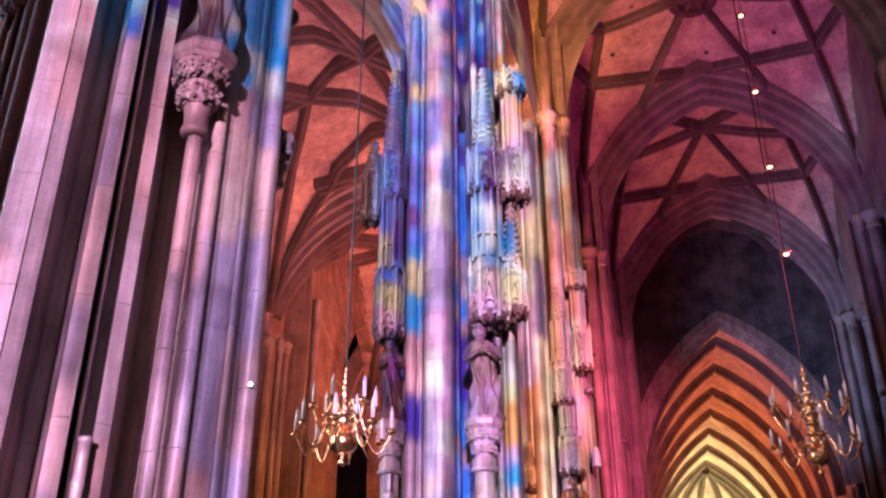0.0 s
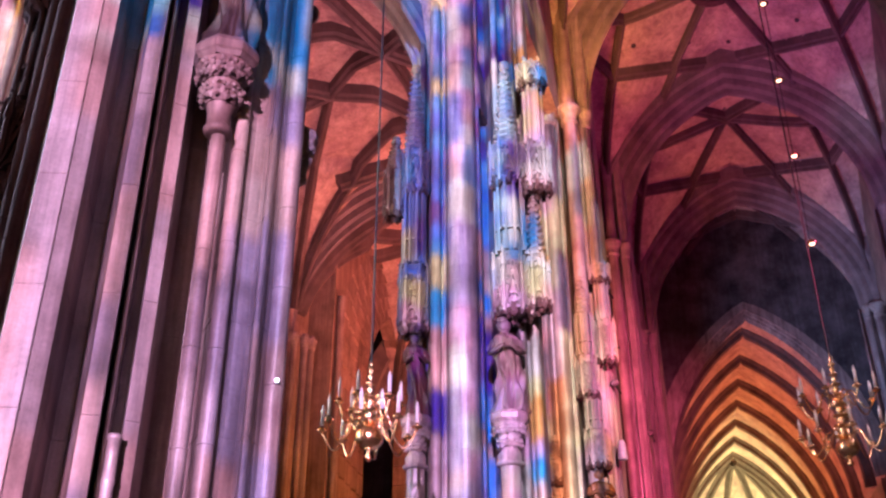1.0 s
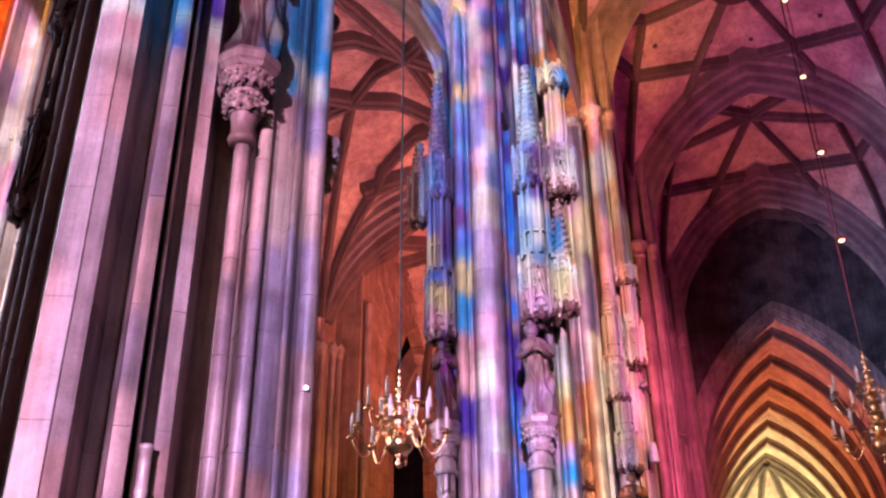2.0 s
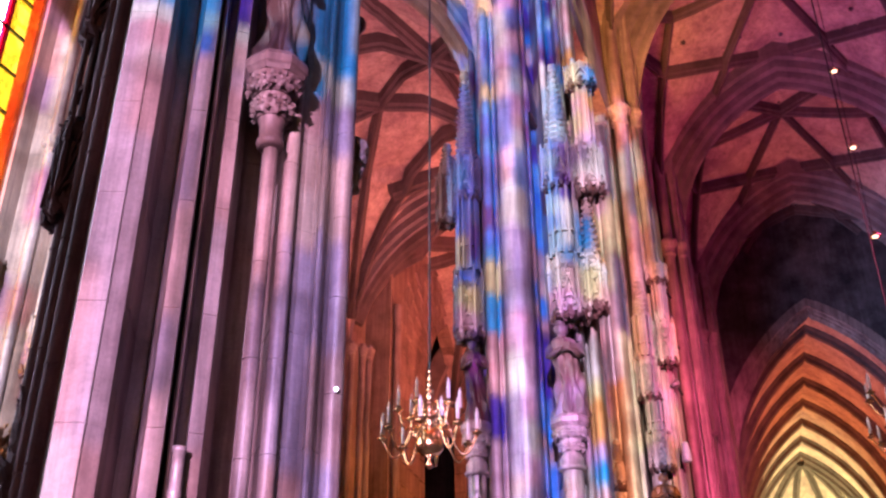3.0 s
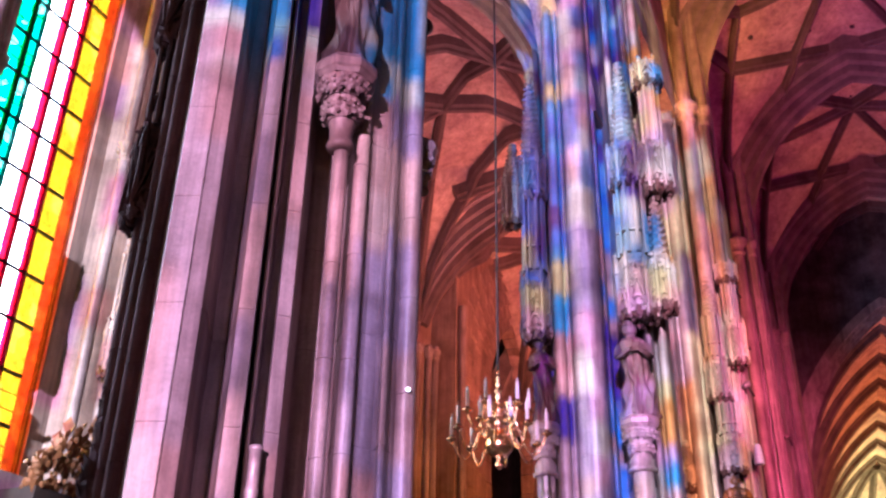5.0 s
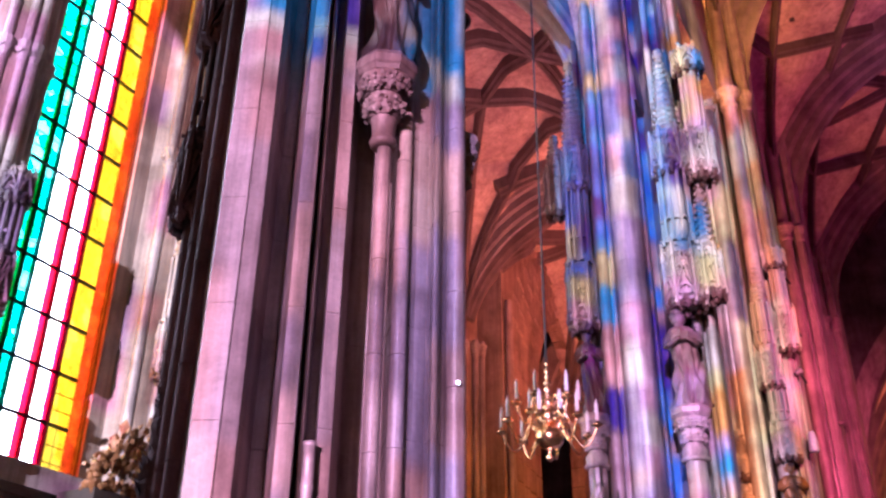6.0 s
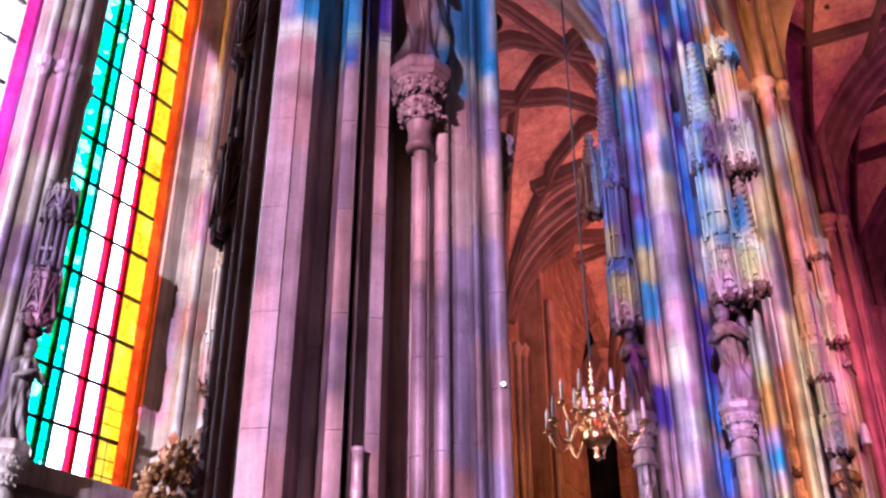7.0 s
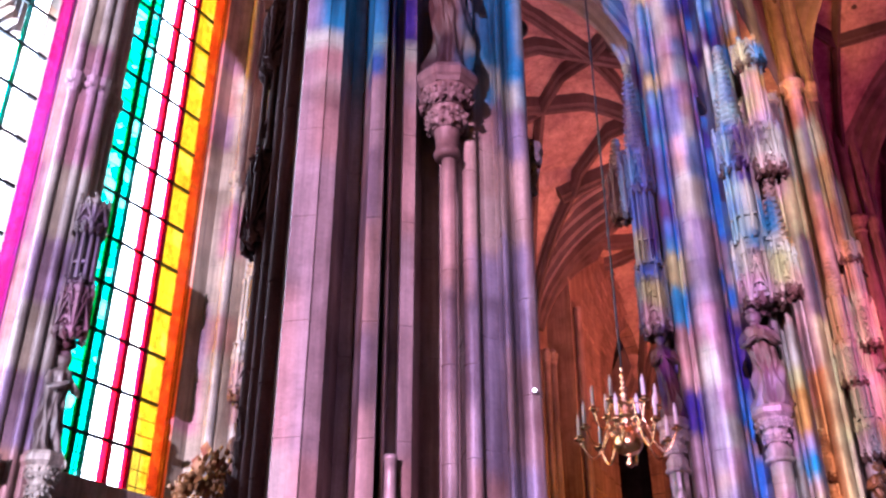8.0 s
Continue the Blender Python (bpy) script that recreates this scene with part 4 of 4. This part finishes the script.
corbel(-5.10, 15.17, 6.72, MIDTURN, 0.32, 0.17, True, "round stone console with carved leaves under a statue")
engaged(-5.10, 15.17, 5.83, 0.17, "slender round stone colonnette before a pier")
statue(-5.10, 15.17, 6.72, MIDTURN, 1.76, "robed stone statue holding a book", CARVED_DARK, 2, 0.72, True)
canopy(-4.97, 15.24, 8.56, MIDTURN, 0.66, [("hood", 1.15), ("open", 1.5), ("hood", 0.9), ("spire", 1.8)], "tall pinnacled stone canopy above a statue")
canopy(-4.44, 15.32, 11.05, MIDTURN, 0.56, [("hood", 1.0), ("shaft", 1.4), ("hood", 0.5)], "pinnacled stone canopy with hanging leaves")
canopy(-4.55, 15.45, 8.75, MIDTURN, 0.42, [("hood", 0.9), ("spire", 1.4)], "small pinnacled stone canopy with hanging leaves")
corbel(-6.62, 14.86, 6.72, MIDTURN, 0.26, 0.15, True, "round stone console with carved leaves under a statue")
engaged(-6.62, 14.86, 5.83, 0.15, "round stone colonnette before a pier")
# left figure and canopies: shade is put into their darker materials
statue(-6.62, 14.86, 6.72, MIDTURN, 1.6, "reddish robed statue, canopy shade in its colour", FIGURE, 6, 0.55)
canopy(-6.70, 14.86, 8.35, MIDTURN, 0.50, [("hood", 1.2), ("open", 1.6), ("hood", 0.9), ("spire", 1.9)], "tall pinnacled canopy above a reddish statue, shade in its colour", CARVED_DARK)
canopy(-7.05, 14.75, 10.7, MIDTURN, 0.40, [("hood", 0.9), ("spire", 0.6)], "small pinnacled stone canopy with hanging leaves", CARVED_DARK)

# amber pier
canopy(-5.14, 24.60, 10.2, 9, 0.6, [("hood", 1.1), ("open", 1.2), ("spire", 1.4)], "tall pinnacled canopy of amber-lit stone")
canopy(-4.60, 24.72, 11.15, 9, 0.55, [("hood", 1.2), ("shaft", 1.2), ("hood", 0.5)], "pinnacled canopy of amber-lit stone")
canopy(-5.00, 24.55, 8.3, 9, 0.62, [("hood", 0.9), ("open", 0.8)], "carved openwork canopy of amber-lit stone")
canopy(-6.12, 24.55, 8.0, 9, 0.4, [("hood", 0.5), ("spire", 0.5)], "small carved canopy of amber-lit stone")
statue(-5.02, 24.60, 6.6, 10, 1.6, "gilded robed statue on a pier", GILT, 12)
corbel(-5.02, 24.60, 6.6, 9, 0.3, 0.2, True)
engaged(-5.02, 24.60, 5.65, 0.2, "round stone colonnette before a pier")
statue(-6.12, 24.52, 6.4, 10, 1.4, "amber-lit robed statue on a pier", CARVED, 14)
corbel(-6.12, 24.52, 6.4, 9, 0.3, 0.2, True)
engaged(-6.12, 24.52, 5.45, 0.2, "round stone colonnette before a pier")
# loudspeaker on the amber pier
spk = thing("loudspeaker", pose(-4.38, 24.45, 8.35, 0, 0, 10), "pale column loudspeaker on a pier bracket", "loudspeaker")
bm = bmesh.new()
lathe(bm, [(0.03, 0.0), (0.12, 0.01), (0.13, 0.05), (0.10, 0.36), (0.07, 0.50), (0.02, 0.53)], 16)
part("housing", bm, plain("grey_lacquer", (0.24, 0.25, 0.30), 0.4), spk, "", True)
bm = bmesh.new()
box(bm, -0.03, 0.05, 0.25, 0.03, 0.7, 0.31)
part("bracket", bm, IRON, spk)


# ---- wall responds in the aisle ----
def respond(y, label, cap=11.25, deep=1.0, top=14.6, wide=1.0, x=-WALL_X):
    th = thing("wall_pier", pose(x, y, 0), label, "pier", "wall piers")
    bm = bmesh.new()
    shaft_mesh(bm, [(p * deep, q * wide) for p, q in [(0.0, -0.62), (0.28, -0.5), (0.45, -0.42), (0.55, -0.2), (0.68, -0.1), (0.68, 0.1), (0.55, 0.2), (0.45, 0.42), (0.28, 0.5), (0.0, 0.62)]], 0, top, 0.8, int(y * 3))
    part("core", bm, WALL, th)
    for u, v, r in ((deep * p, q * wide, w * wide) for p, q, w in ((0.36, -0.5, 0.10), (0.62, -0.2, 0.09), (0.72, 0.02, 0.11), (0.62, 0.24, 0.09), (0.36, 0.52, 0.10))):
        bm = bmesh.new()
        shaft_mesh(bm, circle(u, v, r, 12), 0, top, 0.8, int(u * 50))
        part("shaft", bm, STONE, th, "", True)
        bm = bmesh.new()
        lathe(bm, [(r, 0), (r * 1.3, 0.05), (r * 1.2, 0.1), (r * 1.7, 0.3), (r * 1.8, 0.36), (r, 0.4)], 10, (u, v, cap))
        part("capital", bm, CARVED, th, "leafy carved capital")
        bm = bmesh.new()
        foliage(bm, r * 1.4, cap + 0.2, 7, 0.07, random.Random(int(y)), (u, v))
        tagged(part("leaves", bm, CARVED, th), kind="stuff")
    return th


respond(7.7, "wall pier of grey shafts between two bright windows", deep=0.6, top=16.5, wide=0.8)
respond(11.45, "wall pier with slender shafts beside a stained window", top=21.5)
for y in (16.1, 25.4):
    respond(y, "wall pier of clustered shafts in warm light", 12.8, 0.95, 13.3, 1.0, -DEEP_X)
corbel(-12.93, 7.86, 5.40, 90, 0.28, 0.16, True)
engaged(-12.93, 7.86, 4.45, 0.16, "slender grey stone colonnette under a corbel")
statue(-12.93, 7.86, 5.40, 90, 1.5, "weathered brown statue before a bright window", CARVED_DARK, 21, 0.66)
canopy(-12.93, 7.86, 7.15, 90, 0.46, [("hood", 0.8), ("open", 0.9), ("hood", 0.5)], "weathered grey stone canopy between two windows", CARVED_DARK)
canopy(-12.60, 11.2, 7.2, 90, 0.6, [("hood", 0.9), ("open", 1.2), ("spire", 1.4)], "narrow openwork canopy in violet light")
corbel(-12.62, 11.2, 5.1, 90, 0.28, 0.16, True)
engaged(-12.62, 11.2, 4.15, 0.16, "slender grey stone colonnette under a corbel")
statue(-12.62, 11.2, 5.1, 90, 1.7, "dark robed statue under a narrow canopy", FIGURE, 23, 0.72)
# carved altar with a gilded crest below the window
altar = thing("altar", pose(-12.2, 10.1, 0), "tall carved altar with a gilded leafy crest", "altar")
bm = bmesh.new()
box(bm, -0.5, -0.6, 0, 0.2, 0.7, 4.9)
part("body", bm, DARKWOOD, altar)
bm = bmesh.new()
rng = random.Random(5)
for i in range(300):
    u = rng.uniform(-0.62, 0.72)
    p = (rng.uniform(-0.1, 0.22), u, 4.85 + rng.uniform(0, 1.15) * (1 - abs(u - 0.1) * 0.9))
    if i % 3:
        leaf(bm, p, (rng.uniform(0.2, 1), rng.uniform(-1, 1), rng.uniform(-0.3, 0.5)), rng.uniform(0.06, 0.13), rng)
    else:
        lump(bm, p, rng.uniform(0.03, 0.06), rng)
part("crest", bm, GILT, altar, "gilded carved leaves")

# slender shafts beside the deep opening
for v in (26.74,):
    engaged(-WALL_X + 0.16, v, 15.2, 0.12, "slender wall shaft of warm-lit stone")


# ---- chandeliers ----
def tube(bm, pts, r, n=7):
    loops = []
    for i, p in enumerate(pts):
        t = (pts[min(i + 1, len(pts) - 1)] - pts[max(i - 1, 0)]).normalized()
        a = t.cross(Vector((0.13, 0.31, 0.94))).normalized()
        b = t.cross(a)
        loops.append([p + (a * math.cos(2 * math.pi * k / n) + b * math.sin(2 * math.pi * k / n)) * r for k in range(n)])
    rings(bm, loops)


def chandelier(x, y, z, tiers, top, cable_top, label):
    """z: underside of the finial below the ball. tiers: arms, radius, height of the arm's root, turn."""
    th = thing("chandelier", pose(x, y, z), label, "chandelier", "brass chandeliers")
    bm = bmesh.new()
    lathe(bm, [(0.015, 0), (0.05, 0.03), (0.055, 0.07), (0.025, 0.10), (0.03, 0.14), (0.06, 0.16), (0.04, 0.18)], 16)
    part("finial", bm, BRASS, th, "", True)
    bm = bmesh.new()
    lathe(bm, [(0.05, 0.16)] + [(0.188 * math.sin(math.pi * k / 14), 0.32 - 0.165 * math.cos(math.pi * k / 14)) for k in range(2, 13)] + [(0.06, 0.48)], 28)
    part("ball", bm, BRASS, th, "polished brass ball", True)
    bm = bmesh.new()
    prof, q, k = [], 0.47, 0
    while q < top:
        t = (q - 0.47) / (top - 0.47)
        w = (1.0 - 0.75 * t) * (1.35 if top > 1.5 else 1.0)
        prof += [(0.045 * w, q), (0.12 * w, q + 0.03), (0.13 * w, q + 0.05), (0.05 * w, q + 0.08), (0.04 * w, q + 0.11), (0.085 * w, q + 0.14), (0.04 * w, q + 0.17)]
        q += 0.18
    prof += [(0.012, top + 0.05), (0.004, top + 0.12)]
    lathe(bm, prof, 16)
    part("stem", bm, BRASS, th, "turned brass stem", True)
    for n, r, zr, turn in tiers:
        for i in range(n):
            a = turn + 2 * math.pi * i / n
            c, s = math.cos(a), math.sin(a)
            bm = bmesh.new()
            pts = []
            for j in range(19):
                t = j / 18
                rad = 0.06 + (r - 0.06) * (t ** 0.8)
                zz = zr + 0.12 * math.sin(math.pi * min(1, t * 2.6)) - 0.25 * max(0.0, math.sin(math.pi * max(0, t - 0.28) / 0.72)) ** 1.2 + 0.02 * t
                pts.append(Vector((rad * c, rad * s, zz)))
            tube(bm, pts, 0.013)
            arm = part("arm", bm, BRASS, th, "curled brass arm", True)
            bm = bmesh.new()
            lathe(bm, [(0.012, -0.04), (0.02, -0.02), (0.07, 0.0), (0.075, 0.012), (0.03, 0.014), (0.028, 0.06), (0.02, 0.06)], 12, (r * c, r * s, zr + 0.03))
            part("drip_pan", bm, BRASS, arm, "", True)
            bm = bmesh.new()
            lathe(bm, [(0.024, 0.05), (0.024, 0.29), (0.014, 0.30), (0.012, 0.33), (0.002, 0.36)], 9, (r * c, r * s, zr + 0.03))
            part("candle", bm, WAX, arm, "pale candle", True)
    bm = bmesh.new()
    tube(bm, [Vector((0, 0, top + 0.08)), Vector((0, 0, (top + cable_top - z) / 2)), Vector((0, 0, cable_top - z))], 0.014, 6)
    part("cable", bm, IRON, th)
    return th


chandelier(-6.09, 11.45, 5.02, [(8, 0.63, 0.40, 0.2), (6, 0.41, 0.74, 0.5)], 1.2, 22.0, "polished brass chandelier with two tiers of candles")
chandelier(0.18, 17.0, 5.87, [(8, 0.70, 0.46, 0.1), (8, 0.63, 1.14, 0.45)], 1.9, 28.1, "tall polished brass chandelier with two tiers of candles")

# ---- string of small lamps hanging in the nave ----
string = thing("hanging_lamps", pose(1.22, 26.0, 0), "four small warm lamps on one long cable", "lamp")
bm = bmesh.new()
tube(bm, [Vector((0.04, 0, 27.5)), Vector((0, 0, 20)), Vector((-0.05, 0, 14.4))], 0.012, 6)
part("cable", bm, IRON, string)
for z in (23.2, 20.13, 17.36, 14.44):
    bm = bmesh.new()
    lathe(bm, [(0.02, 0.14), (0.06, 0.12), (0.15, 0.03), (0.16, 0.0)], 14, (0, 0, z))
    shade = part("shade", bm, BRASS, string, "", True)
    bm = bmesh.new()
    lathe(bm, [(0.02, -0.05), (0.06, -0.04), (0.085, 0.0), (0.05, 0.03)], 12, (0, 0, z))
    part("bulb", bm, BULB, shade, "glowing warm bulb", True)

# ---- floodlight housings, most for added lamps ----
for at, aim, *_ in FLOODS_AND_FILLS:
    th = thing("floodlight", look(at, aim), "small dark floodlight on a bracket, most of them added", "floodlight", "floodlights")
    bm = bmesh.new()
    lathe(bm, [(0.085, -0.04), (0.10, -0.035), (0.10, 0.02), (0.075, 0.08), (0.06, 0.17), (0.02, 0.18)], 18)
    part("housing", bm, LAMPGREY, th, "", True)
    bm = bmesh.new()
    lathe(bm, [(0.082, -0.038), (0.05, -0.05), (0.003, -0.055)], 18)
    part("lens", bm, LENS, th, "glowing front glass")
    bm = bmesh.new()
    box(bm, -0.02, -0.35, 0.03, 0.02, -0.09, 0.07)
    part("bracket", bm, IRON, th)

# small dark vent holes in the webs
for k, (x, y) in enumerate(((-2.3, 29.2), (1.6, 28.2), (-1.2, 32.6), (2.9, 31.6), (-3.3, 31.2), (0.4, 33.4), (3.3, 37.6), (-2.4, 38.2), (0.0, 38.8), (1.9, 36.3), (-1.4, 36.5))):
    y0, y1 = (25.4, 34.6) if y < 34.6 else (34.6, 44.0)
    z = NAVE_SPRING + web_height(NAVE_HALF, (y1 - y0) / 2, NAVE_RISE, x, y - (y0 + y1) / 2)
    bm = bmesh.new()
    lathe(bm, [(0.10, 0.1), (0.10, -0.03), (0.06, -0.035), (0.01, -0.035)], 10, (x, y, z))
    part("vent", bm, GLOOM, nave_vault, "small dark vent hole")

# tiny glowing white dot on the edge of the near pier
whitedot = thing("white_dot", look((-4.97, 6.63, 4.31), (-1.5, 0.0, 1.6)), "tiny bright white dot on a pier", "lamp")
bm = bmesh.new()
lathe(bm, [(0.02, 0.03), (0.023, 0.0), (0.018, -0.012)], 14)
part("rim", bm, WHITEMETAL, whitedot, "", True)
bm = bmesh.new()
lathe(bm, [(0.015, -0.008), (0.011, -0.018), (0.003, -0.022)], 14)
part("bulb", bm, glow("white_dot_glow", (1.0, 0.95, 0.95), 5), whitedot, "glowing white disc", True)
